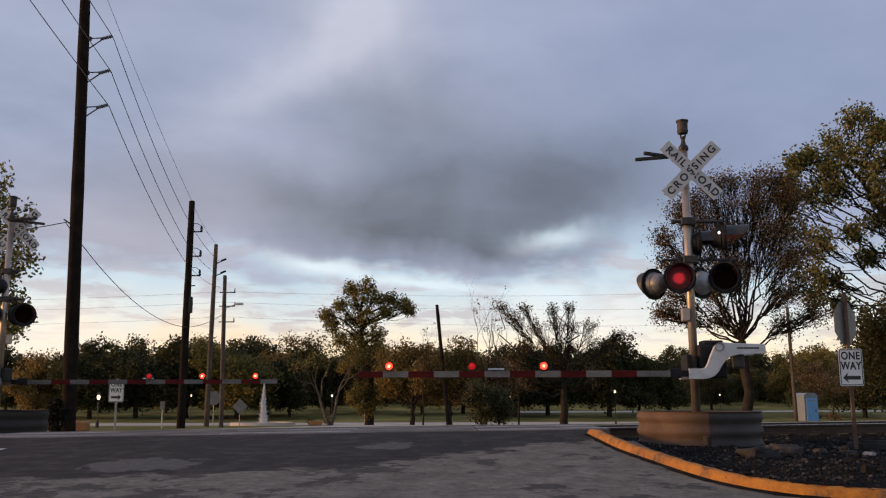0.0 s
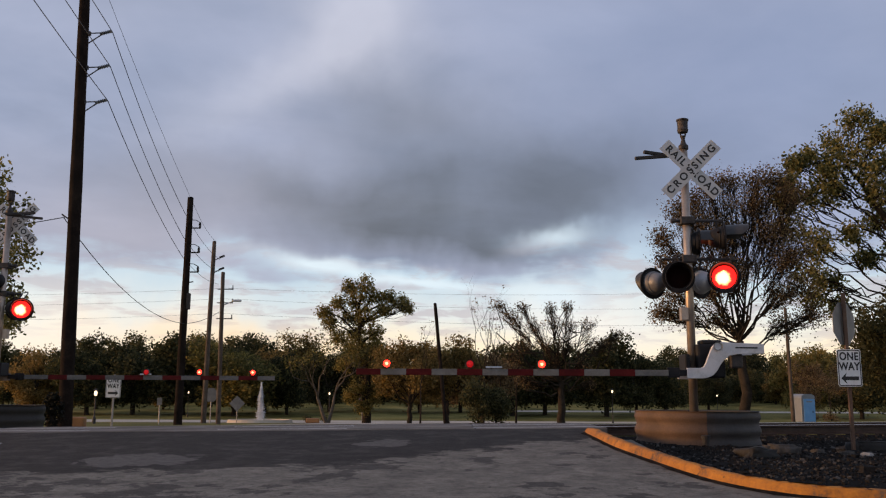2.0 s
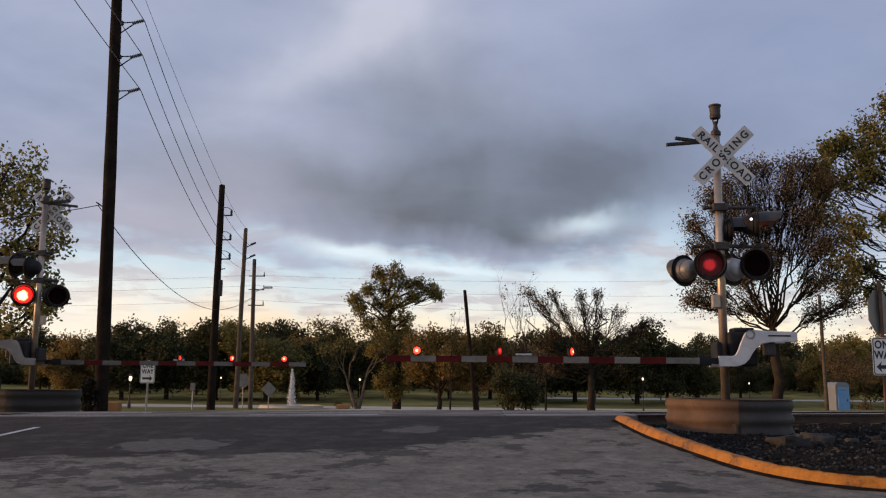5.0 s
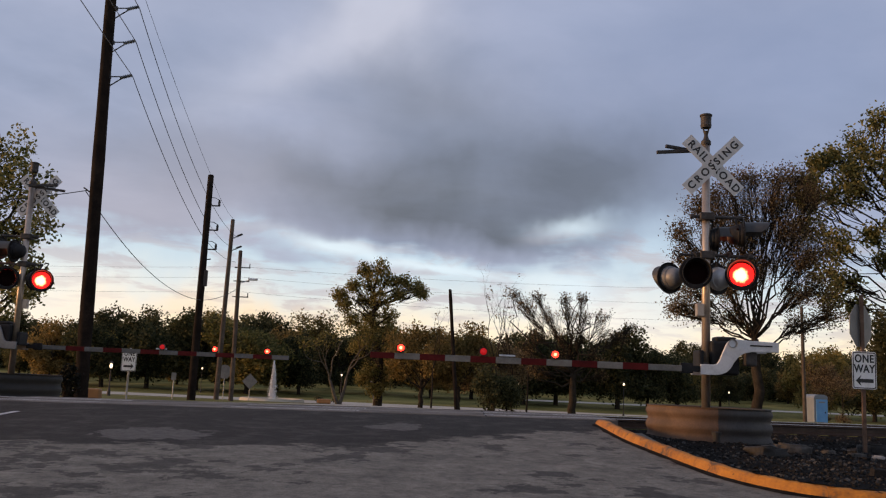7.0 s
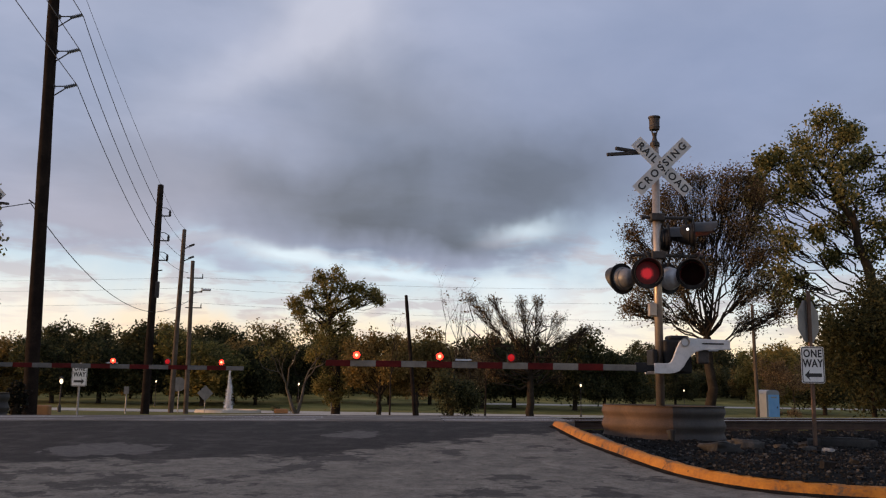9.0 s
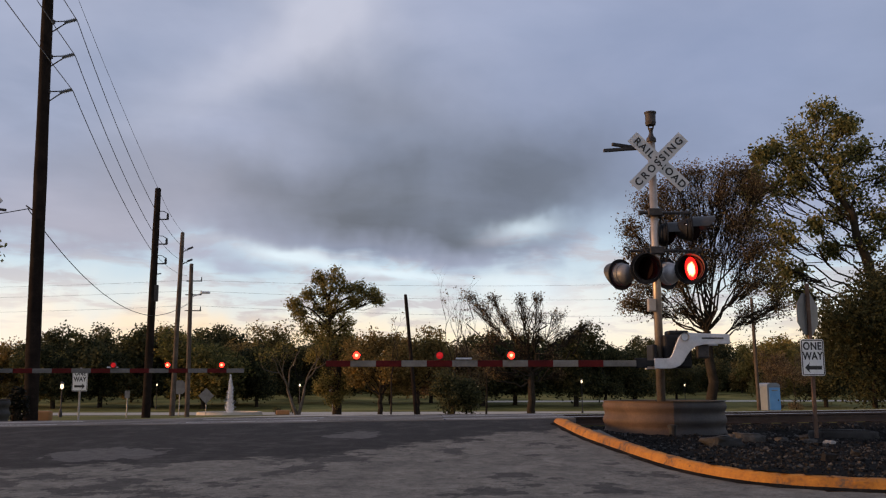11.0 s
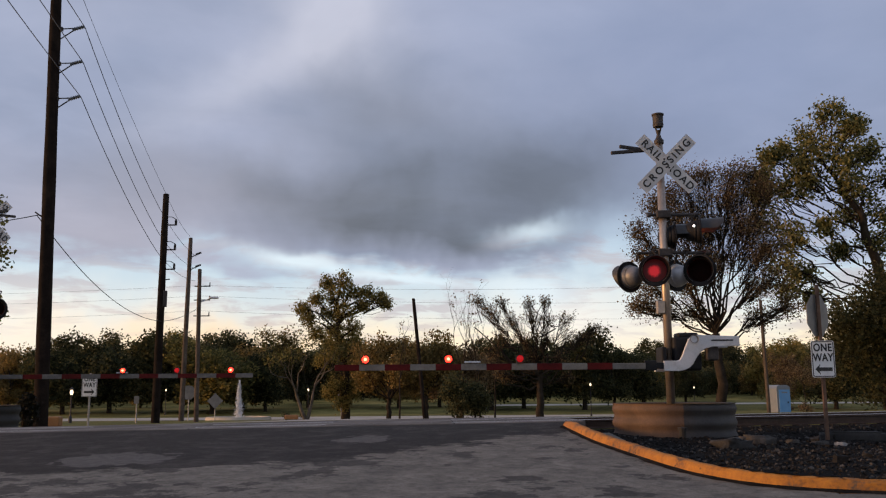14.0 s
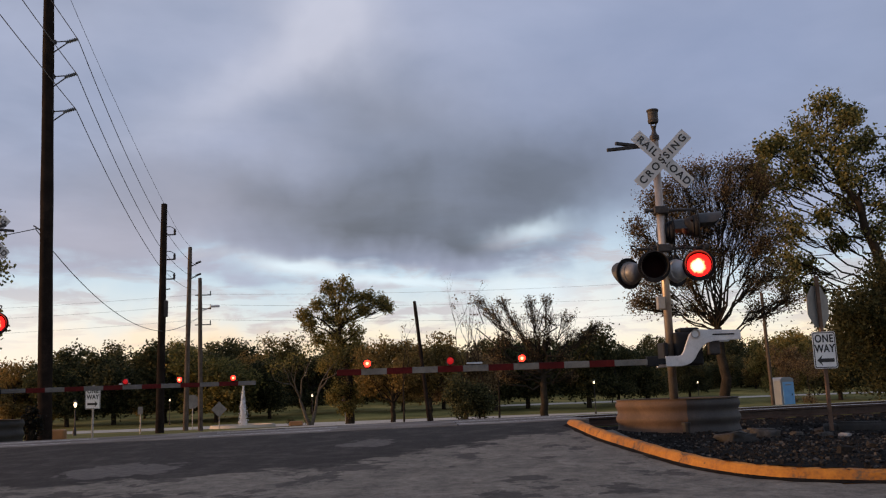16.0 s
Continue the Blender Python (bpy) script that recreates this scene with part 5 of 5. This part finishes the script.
lump("boulder", 4.35, 12.6, 0.46, 0.40, 0.17, "darkstone", "dark rounded boulder half sunk in the gravel", "boulder", 3, 14, 2, 0.55)
lump("concrete_slab", 5.0, 13.4, 0.50, 0.30, 0.15, "rubble", "broken grey concrete slab lying in the gravel", "concrete slab", 5, -6, 2, 0.08)
lump("stone", 6.02, 13.6, 0.26, 0.16, 0.07, "rubble", "pale broken stone near the sign post", "stone", 7, 20)
lump("stone", 6.3, 13.5, 0.17, 0.13, 0.06, "palestone", "small pale broken stone near the sign post", "stone", 8, -30)
lump("stone", 5.65, 13.7, 0.20, 0.16, 0.08, "rubble", "small grey broken stone in the gravel", "stone", 9, 40)
lump("timber", 7.25, 15.0, 1.15, 0.26, 0.2, "darkstone", "dark old timber lying beside the track", "timber", 12, 3, 2, 0.06)
bm = tube(B(), (0, 0, -0.25), (0, 0, 0.13), 0.055, 0.055, 12)
lathe(bm, [(0.055, 0.13), (0.075, 0.13), (0.075, 0.17), (0.0, 0.18)], None, 12)
ob = tagged(part("stub_pipe", bm, "darkring"), "short dark steel pipe standing before the ring", "pipe")
ob.matrix_world = pose(3.98, 13.72, island_z(3.98, 13.72))

# ---------------------------------------------------------------- poles and wires
def wooden_pole(x, y, height, r0, r1, mat, label, lean=(0, 0), group="utility poles"):
    z = ground_z(x, y)
    root = empty("utility_pole", x, y, z)
    tagged(root, label, "utility pole", group)
    bm = B()
    n = 10
    slant = Matrix(((1, 0, lean[0] / height, 0), (0, 1, lean[1] / height, 0), (0, 0, 1, 0), (0, 0, 0, 1)))
    prof = [(r0 + (r1 - r0) * i / n + 0.006 * math.sin(2.3 * i + x), -0.3 + (height + 0.3) * i / n) for i in range(n + 1)]
    lathe(bm, prof + [(r1 * 0.6, height + 0.03), (0.0, height + 0.03)], slant, 16)
    part("shaft", bm, mat, root, "", True)
    return root


def cable(name, pts, r=0.013, label="thin black overhead cable", group="overhead cables"):
    """A hanging line through points in space."""
    bm = B()
    ring0 = None
    P = [Vector(p) for p in pts]
    for i, p in enumerate(P):
        d = (P[min(i + 1, len(P) - 1)] - P[max(i - 1, 0)]).normalized()
        a = d.cross(Vector((0, 0, 1))).normalized()
        b = d.cross(a)
        ring = [bm.verts.new(p + r * (a * math.cos(w) + b * math.sin(w))) for w in (0, 2.094, 4.189)]
        if ring0:
            for k in range(3):
                bm.faces.new((ring0[k], ring0[(k + 1) % 3], ring[(k + 1) % 3], ring[k]))
        ring0 = ring
    tagged(part(name, bm, "wire"), label, "cable", group)


def hang(a, b, sag, n=14):
    a, b = Vector(a), Vector(b)
    return [a + (b - a) * i / n - Vector((0, 0, sag * 4 * (i / n) * (1 - i / n))) for i in range(n + 1)]


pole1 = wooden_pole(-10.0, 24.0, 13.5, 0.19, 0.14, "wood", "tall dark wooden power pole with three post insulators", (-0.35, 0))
ARMS1 = [10.76, 9.74, 8.72]
for zz in ARMS1:
    zl = zz - ground_z(-10.0, 24.0)
    bm = tube(B(), (-0.15, 0, zl - 0.02), (0.30, -0.05, zl - 0.02), 0.018, 0.018, 8)
    tube(bm, (-0.15, 0, zl - 0.34), (0.30, -0.05, zl - 0.05), 0.018, 0.018, 8)
    box(bm, -0.10, 0, zl - 0.02, 0.06, 0.1, 0.1)
    br = part("insulator_bracket", bm, "iron", pole1)
    bm = B()
    prof = []
    for i in range(7):
        prof += [(0.035, 0.05 * i), (0.06, 0.05 * i + 0.02), (0.035, 0.05 * i + 0.04)]
    lathe(bm, [(0, 0)] + prof + [(0, 0.35)], pose(0.22, -0.05, zl - 0.06, 0, 74, 0), 10)
    part("insulator", bm, "ceramic", br, "grey ribbed porcelain insulator")
bm = B()
tube(bm, (-0.28, 0, 5.6), (-0.5, 0, 5.75), 0.02, 0.02, 6)
part("hook", bm, "iron", pole1)

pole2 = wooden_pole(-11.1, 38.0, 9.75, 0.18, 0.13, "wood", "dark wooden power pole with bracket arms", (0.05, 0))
for zz in (8.0, 6.92, 6.07):
    zl = zz - ground_z(-11.1, 38)
    bm = tube(B(), (0.0, 0, zl - 0.25), (0.55, 0, zl - 0.25), 0.03, 0.03, 8)
    tube(bm, (0.0, 0, zl + 0.12), (0.35, 0, zl + 0.10), 0.015, 0.015, 6)
    tube(bm, (0.35, 0, zl + 0.10), (0.55, 0, zl - 0.02), 0.015, 0.015, 6)
    lathe(bm, [(0.0, 0), (0.06, 0.0), (0.045, 0.1), (0.06, 0.14), (0.03, 0.25), (0, 0.26)], pose(0.52, 0, zl - 0.24), 10)
    part("bracket_arm", bm, "iron", pole2)
bm = box(B(), 0.2, -0.05, 5.2, 0.16, 0.16, 0.7, None, 0.03)
tube(bm, (0.16, 0, 4.4), (0.16, 0, 7.0), 0.02, 0.02, 6)
tube(bm, (0.0, 0, 6.0), (0.35, 0, 6.05), 0.025, 0.025, 6)
part("switch_box", bm, "iron", pole2)

pole3 = wooden_pole(-13.2, 50.0, 10.2, 0.15, 0.11, "palewood", "slender grey-brown wooden power pole", (0.15, 0))
for zz in (9.0, 8.3):
    bm = tube(B(), (0, 0, zz), (0.55, 0, zz + 0.28), 0.03, 0.03, 8)
    box(bm, 0.62, 0, zz + 0.32, 0.32, 0.12, 0.10, Euler((0, radians(-22), 0)), 0.02)
    part("bracket_arm", bm, "iron", pole3)
pole4 = wooden_pole(-10.4, 42.0, 7.1, 0.115, 0.09, "palewood", "grey wooden pole with street lamp and short arms", (-0.08, 0))
for zz in (6.3, 5.65, 4.9):
    bm = tube(B(), (-0.3, 0, zz), (0.45, 0, zz), 0.025, 0.025, 8)
    tube(bm, (0.42, 0, zz), (0.42, 0, zz + 0.2), 0.03, 0.02, 8)
    part("bracket_arm", bm, "iron", pole4)
bm = tube(B(), (0, 0, 5.55), (0.5, -0.1, 5.72), 0.025, 0.025, 8)
box(bm, 0.66, -0.12, 5.74, 0.42, 0.16, 0.10, None, 0.03)
part("street_lamp_head", bm, "silver", pole4, "unlit street lamp head")
lean_pole = wooden_pole(0.17, 45.0, 6.0, 0.10, 0.085, "wood", "leaning dark wooden pole stub", (-0.56, 0))
wooden_pole(23.3, 60.0, 7.8, 0.13, 0.10, "palewood", "pale wooden pole behind the tracks", (-0.12, 0))

# lines along the row of poles
for k, (z1, z2) in enumerate(zip(ARMS1, (8.0, 6.92, 6.07))):
    a, b = (-9.45, 24.0, z1 + 0.02), (-11.27, 38.0, z2 + 0.42)
    cable("cable", hang(a, b, 0.27), 0.013)
    cable("cable", hang(a, (-8.4, 2.0, z1 + 3.3), 0.3), 0.013)
    cable("cable", hang(b, (-12.7, 50.0, 8.2 - 0.7 * k), 0.25), 0.011)
cable("cable", hang((-10.3, 24, 13.4), (-11.05, 38, 9.1), 0.2), 0.008)
cable("cable", hang((-11.05, 38, 9.1), (-13.05, 50, 9.3), 0.2), 0.008)
cable("cable", hang((-10.45, 24, 5.4), (-11.0, 38, 3.6), 0.68, 20), 0.014, "slack black service cable between poles")
cable("cable", hang((-10.4, 24, 5.4), (-16, 22, 4.5), 0.2), 0.014, "slack black service cable between poles")
cable("cable", hang((-11.0, 38, 3.6), (-10.4, 42, 4.6), 0.15), 0.014, "slack black service cable between poles")
for za, zb in ((5.6, 7.9), (5.1, 6.6), (4.4, 5.4)):
    cable("cable", hang((-34, 44.0, za - 0.2), (-10.4, 42.0, za), 0.2), 0.005)
    cable("cable", hang((-10.4, 42.0, za), (40, 58.0, zb + 1.2), 0.9, 24), 0.005)


# ---------------------------------------------------------------- signs
def round_rect(w, h, r, n=5):
    pts = []
    for cx, cz, a0 in ((w / 2 - r, h / 2 - r, 0), (-w / 2 + r, h / 2 - r, 90), (-w / 2 + r, -h / 2 + r, 180), (w / 2 - r, -h / 2 + r, 270)):
        for i in range(n + 1):
            a = radians(a0 + 90 * i / n)
            pts.append((cx + r * math.cos(a), cz + r * math.sin(a)))
    return pts


def arrow(w, h, left):
    s = -1 if left else 1
    pts = [(s * w / 2, 0), (s * (w / 2 - h), h), (s * (w / 2 - h * 0.75), h * 0.33), (-s * w / 2, h * 0.33), (-s * w / 2, -h * 0.33), (s * (w / 2 - h * 0.75), -h * 0.33), (s * (w / 2 - h), -h)]
    return pts


def one_way(x, y, z_sign, w, h, left, label, turn=0.0, lean=0.0, back_octagon=False, post="palewood"):
    g = ground_z(x, y) if not inside_kerb(x, y) or y > 16.5 else island_z(x, y)
    root = empty("one_way_sign", x, y, g, turn)
    tagged(root, label, "traffic sign", "one way signs")
    top = z_sign - g + h / 2 + (0.95 if back_octagon else 0.05)
    bm = box(B(), 0, 0.05, top / 2 - 0.15, 0.06, 0.045, top + 0.3, None, 0.006)
    part("post", bm, "rustpost" if back_octagon else "steel", root)
    panel = part("sign_panel", prism(B(), round_rect(w, h, 0.035), -0.003, 0.003), "signwhite", root, "white sign panel with black border and words")
    panel.matrix_local = pose(0, 0, z_sign - g)
    bm = B()
    outer, inner = round_rect(w - 0.02, h - 0.02, 0.03), round_rect(w - 0.05, h - 0.05, 0.02)
    o = [bm.verts.new((px, -0.006, pz)) for px, pz in outer]
    i_ = [bm.verts.new((px, -0.006, pz)) for px, pz in inner]
    for k in range(len(o)):
        bm.faces.new((o[k], o[(k + 1) % len(o)], i_[(k + 1) % len(o)], i_[k]))
    part("border", bm, "ink", panel)
    s = h / 0.61
    letters("ONE", 0.178 * s, panel, pose(0, -0.005, 0.185 * s, 90, 0, 0) @ Matrix.Diagonal((0.80, 1, 1, 1)), space=1.1)
    letters("WAY", 0.178 * s, panel, pose(0, -0.005, 0.02 * s, 90, 0, 0) @ Matrix.Diagonal((0.80, 1, 1, 1)), space=1.05)
    part("arrow", prism(B(), [(px, pz - 0.17 * s) for px, pz in arrow(0.29 * s, 0.092 * s, left)], -0.007, -0.004), "ink", panel)
    if back_octagon:
        oct_pts = [(0.38 * math.cos(radians(22.5 + 45 * k)), 0.38 * math.sin(radians(22.5 + 45 * k))) for k in range(8)]
        bm = prism(B(), oct_pts, -0.003, 0.003)
        ob = part("sign_back", bm, "signback", root, "bare metal back of an octagonal sign")
        ob.matrix_local = pose(0, 0.10, z_sign - g + h / 2 + 0.43, 0, 0, 38)
    return root


one_way(6.715, 14.8, 1.08, 0.395, 0.61, True, "white one way sign with a black arrow on a post", 0, back_octagon=True)
one_way(-10.97, 30.0, 0.84, 0.50, 0.72, False, "white one way sign beyond the tracks")


def plain_sign(kind, x, y, z_sign, size, label, shape, mat, turn=0.0):
    g = ground_z(x, y)
    root = empty("traffic_sign", x, y, g, turn)
    tagged(root, label, "traffic sign")
    part("post", tube(B(), (0, 0.04, -0.2), (0, 0.04, z_sign - g + size * 0.4), 0.03, 0.03, 8), "steel", root)
    if shape:
        sides, start = shape
        pts = [(size * math.cos(radians(start + 360 * k / sides)), size * math.sin(radians(start + 360 * k / sides))) for k in range(sides)]
        ob = part("sign_panel", prism(B(), pts, -0.004, 0.004), mat, root)
        ob.matrix_local = pose(0, 0, z_sign - g)
        return ob
    ob = part("sign_panel", prism(B(), round_rect(size, size * 1.5, 0.03), -0.004, 0.004), mat, root)
    ob.matrix_local = pose(0, 0, z_sign - g)
    return ob


plain_sign("diamond", -13.65, 60, -0.06 + 0.1, 0.52, "grey back of a diamond warning sign", (4, 0), "signback")
plain_sign("octagon", -13.35, 52, 0.60, 0.42, "grey back of an octagonal stop sign", (8, 22.5), "signback")
stop = plain_sign("stop", -7.55, 85, 0.30, 0.42, "faded red stop sign by the street", (8, 22.5), "stopred")
letters("STOP", 0.30, stop, pose(0, -0.006, 0, 90, 0, 0), "white")
plain_sign("small", -12.54, 40, 0.30, 0.22, "small pale marker sign on a thin post", None, "signback")


# ---------------------------------------------------------------- park things
def portable_toilet(x, y):
    root = empty("portable_toilet", x, y, ground_z(x, y), 16)
    tagged(root, "grey and blue plastic portable toilet on the grass", "portable toilet")
    bm = box(B(), 0, 0, 1.02, 1.15, 1.15, 2.0, None, 0.03)
    part("cabin", bm, "greyplastic", root, "grey plastic cabin wall")
    bm = box(B(), 0, 0, 0.06, 1.22, 1.22, 0.12, None, 0.02)
    part("base", bm, "greyplastic", root)
    bm = B()
    prism(bm, [(-0.60, 2.0), (0.60, 2.0), (0.52, 2.16), (0.28, 2.27), (-0.28, 2.27), (-0.52, 2.16)], -0.6, 0.6)
    part("roof", bm, "greyplastic", root, "pale domed roof")
    bm = box(B(), 0.06, -0.60, 1.0, 0.96, 0.05, 1.84, None, 0.015)
    d = part("door", bm, "blue", root, "blue plastic door")
    part("vent", box(B(), 0.06, -0.63, 1.72, 0.5, 0.02, 0.10, None, 0.005), "greyplastic", d)
    part("latch", box(B(), 0.32, -0.64, 1.0, 0.06, 0.03, 0.14, None, 0.005), "black", d)
    bm = box(B(), 0.60, 0, 1.0, 0.03, 0.8, 1.8, None, 0.01)
    part("side_panel", bm, "blue", root)


portable_toilet(26.4, 66.0)


def park_lamp(x, y, z_lamp, label="lit globe lamp on a park post"):
    g = ground_z(x, y)
    root = empty("park_lamp", x, y, g)
    tagged(root, label, "park lamp", "park lamps")
    h = z_lamp - g
    bm = tube(B(), (0, 0, -0.1), (0, 0, h - 0.2), 0.04, 0.03, 10)
    lathe(bm, [(0.09, 0), (0.09, 0.25), (0.04, 0.4)], None, 10)
    part("post", bm, "iron", root)
    bm = B()
    lathe(bm, [(0.0, -0.12), (0.05, -0.12), (0.085, 0.0), (0.065, 0.10), (0.0, 0.13)], pose(0, 0, h), 12)
    part("globe", bm, "lampglow", root, "glowing warm globe")
    bm = B()
    lathe(bm, [(0.13, 0.13), (0.055, 0.22), (0.0, 0.28)], pose(0, 0, h), 12)
    part("cap", bm, "iron", root)


for lx, ly, lz in ((-11.9, 95, 0.8), (8.05, 112, 0.75), (15.1, 80, 1.05), (26.0, 125, 0.9), (-17.7, 46, 0.65), (36.0, 118, 0.8), (-31.0, 110, 0.9)):
    park_lamp(lx, ly, lz)

FOUNTAIN = []


def fountain(x, y):
    """A jet in a low basin, built of rigid tufts of spray that rise and fall."""
    g = ground_z(x, y)
    bm = B()
    lathe(bm, [(0.0, 0.05), (2.3, 0.05), (2.35, 0.28), (2.6, 0.28), (2.7, 0.0)], None, 32)
    basin = tagged(part("fountain_basin", bm, "path"), "low pale fountain basin in the park", "fountain")
    basin.matrix_world = pose(x, y, g)
    jet = empty("fountain_jet", x, y, g + 0.1)
    tagged(jet, "tall white jet of fountain water", "fountain jet")
    rng = np.random.default_rng(9)
    for i in range(9):
        a, b = i / 9, (i + 1.5) / 9
        w = Wood(900 + i)
        H = 3.05
        for _ in range(900):
            s = rng.uniform(a, b)
            r = 0.27 * max(0.0, 1 - s) ** 0.75 + 0.035
            c = np.array([rng.normal() * r * 0.5, rng.normal() * r * 0.5, s * H - a * H])
            w.leaves(c, 0.03, 2, 0.055)
        me = bpy.data.meshes.new("spray")
        me.from_pydata(w.lv, [], w.lf)
        me.materials.append(M["water"])
        ob = new("spray", me)
        ob.parent = jet
        ob.matrix_local = pose(0, 0, a * H)
        FOUNTAIN.append((ob, a * H, i))


fountain(-15.1, 75.0)

# low orange barrier, benches and a dark upright clump by the crossing
bm = box(B(), 0, 0, 0.14, 0.5, 0.25, 0.28, None, 0.04)
ob = tagged(part("kerb_block", bm, "orange"), "short yellow-painted concrete block by the pole", "concrete block")
ob.matrix_world = pose(-10.3, 25.5, ground_z(-10.3, 25.5))
bm = box(B(), 0, 0, 0.22, 1.3, 0.4, 0.44, None, 0.08)
ob = tagged(part("barrier", bm, "orange"), "orange plastic barrier by the street", "barrier")
ob.matrix_world = pose(-12.6, 88, ground_z(-12.6, 88) + 0.03)
for i, (bx, by) in enumerate([(-13.6, 90), (-12.0, 90.5)]):
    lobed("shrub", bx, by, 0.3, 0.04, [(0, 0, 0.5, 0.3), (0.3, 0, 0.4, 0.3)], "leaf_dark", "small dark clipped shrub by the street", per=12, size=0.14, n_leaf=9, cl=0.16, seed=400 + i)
# leafy clump in place of a dark upright shape of unknown kind
lobed("shrub", -9.75, 22.6, 0.5, 0.10, [(0, 0, 0.75, 0.14), (-0.08, 0, 0.55, 0.2), (0.05, 0, 0.3, 0.22), (-0.05, 0, 0.15, 0.22), (0.1, 0, 0.5, 0.2)], "leaf_black",
      "dark upright clump of leaves beside the pole", per=34, size=0.07, n_leaf=12, cl=0.08, seed=410)


# ---------------------------------------------------------------- what moves
def motions():
    for unit_ob, phase, where in FLASHERS:
        walk(unit_ob, flash_rows(phase, where))
    for ob, h, i in FOUNTAIN:
        rows = []
        for k in range(0, 65):
            t = k * 0.25
            s = math.sin(2 * math.pi * (t / 0.9 - i * 0.21))
            rows.append((t, pose(0.02 * math.sin(3.1 * t + i), 0.02 * math.cos(2.3 * t + i), h + (0.04 + 0.008 * i) * s, 0, 0, 25 * math.sin(1.7 * t + i))))
        walk(ob, rows)


motions()
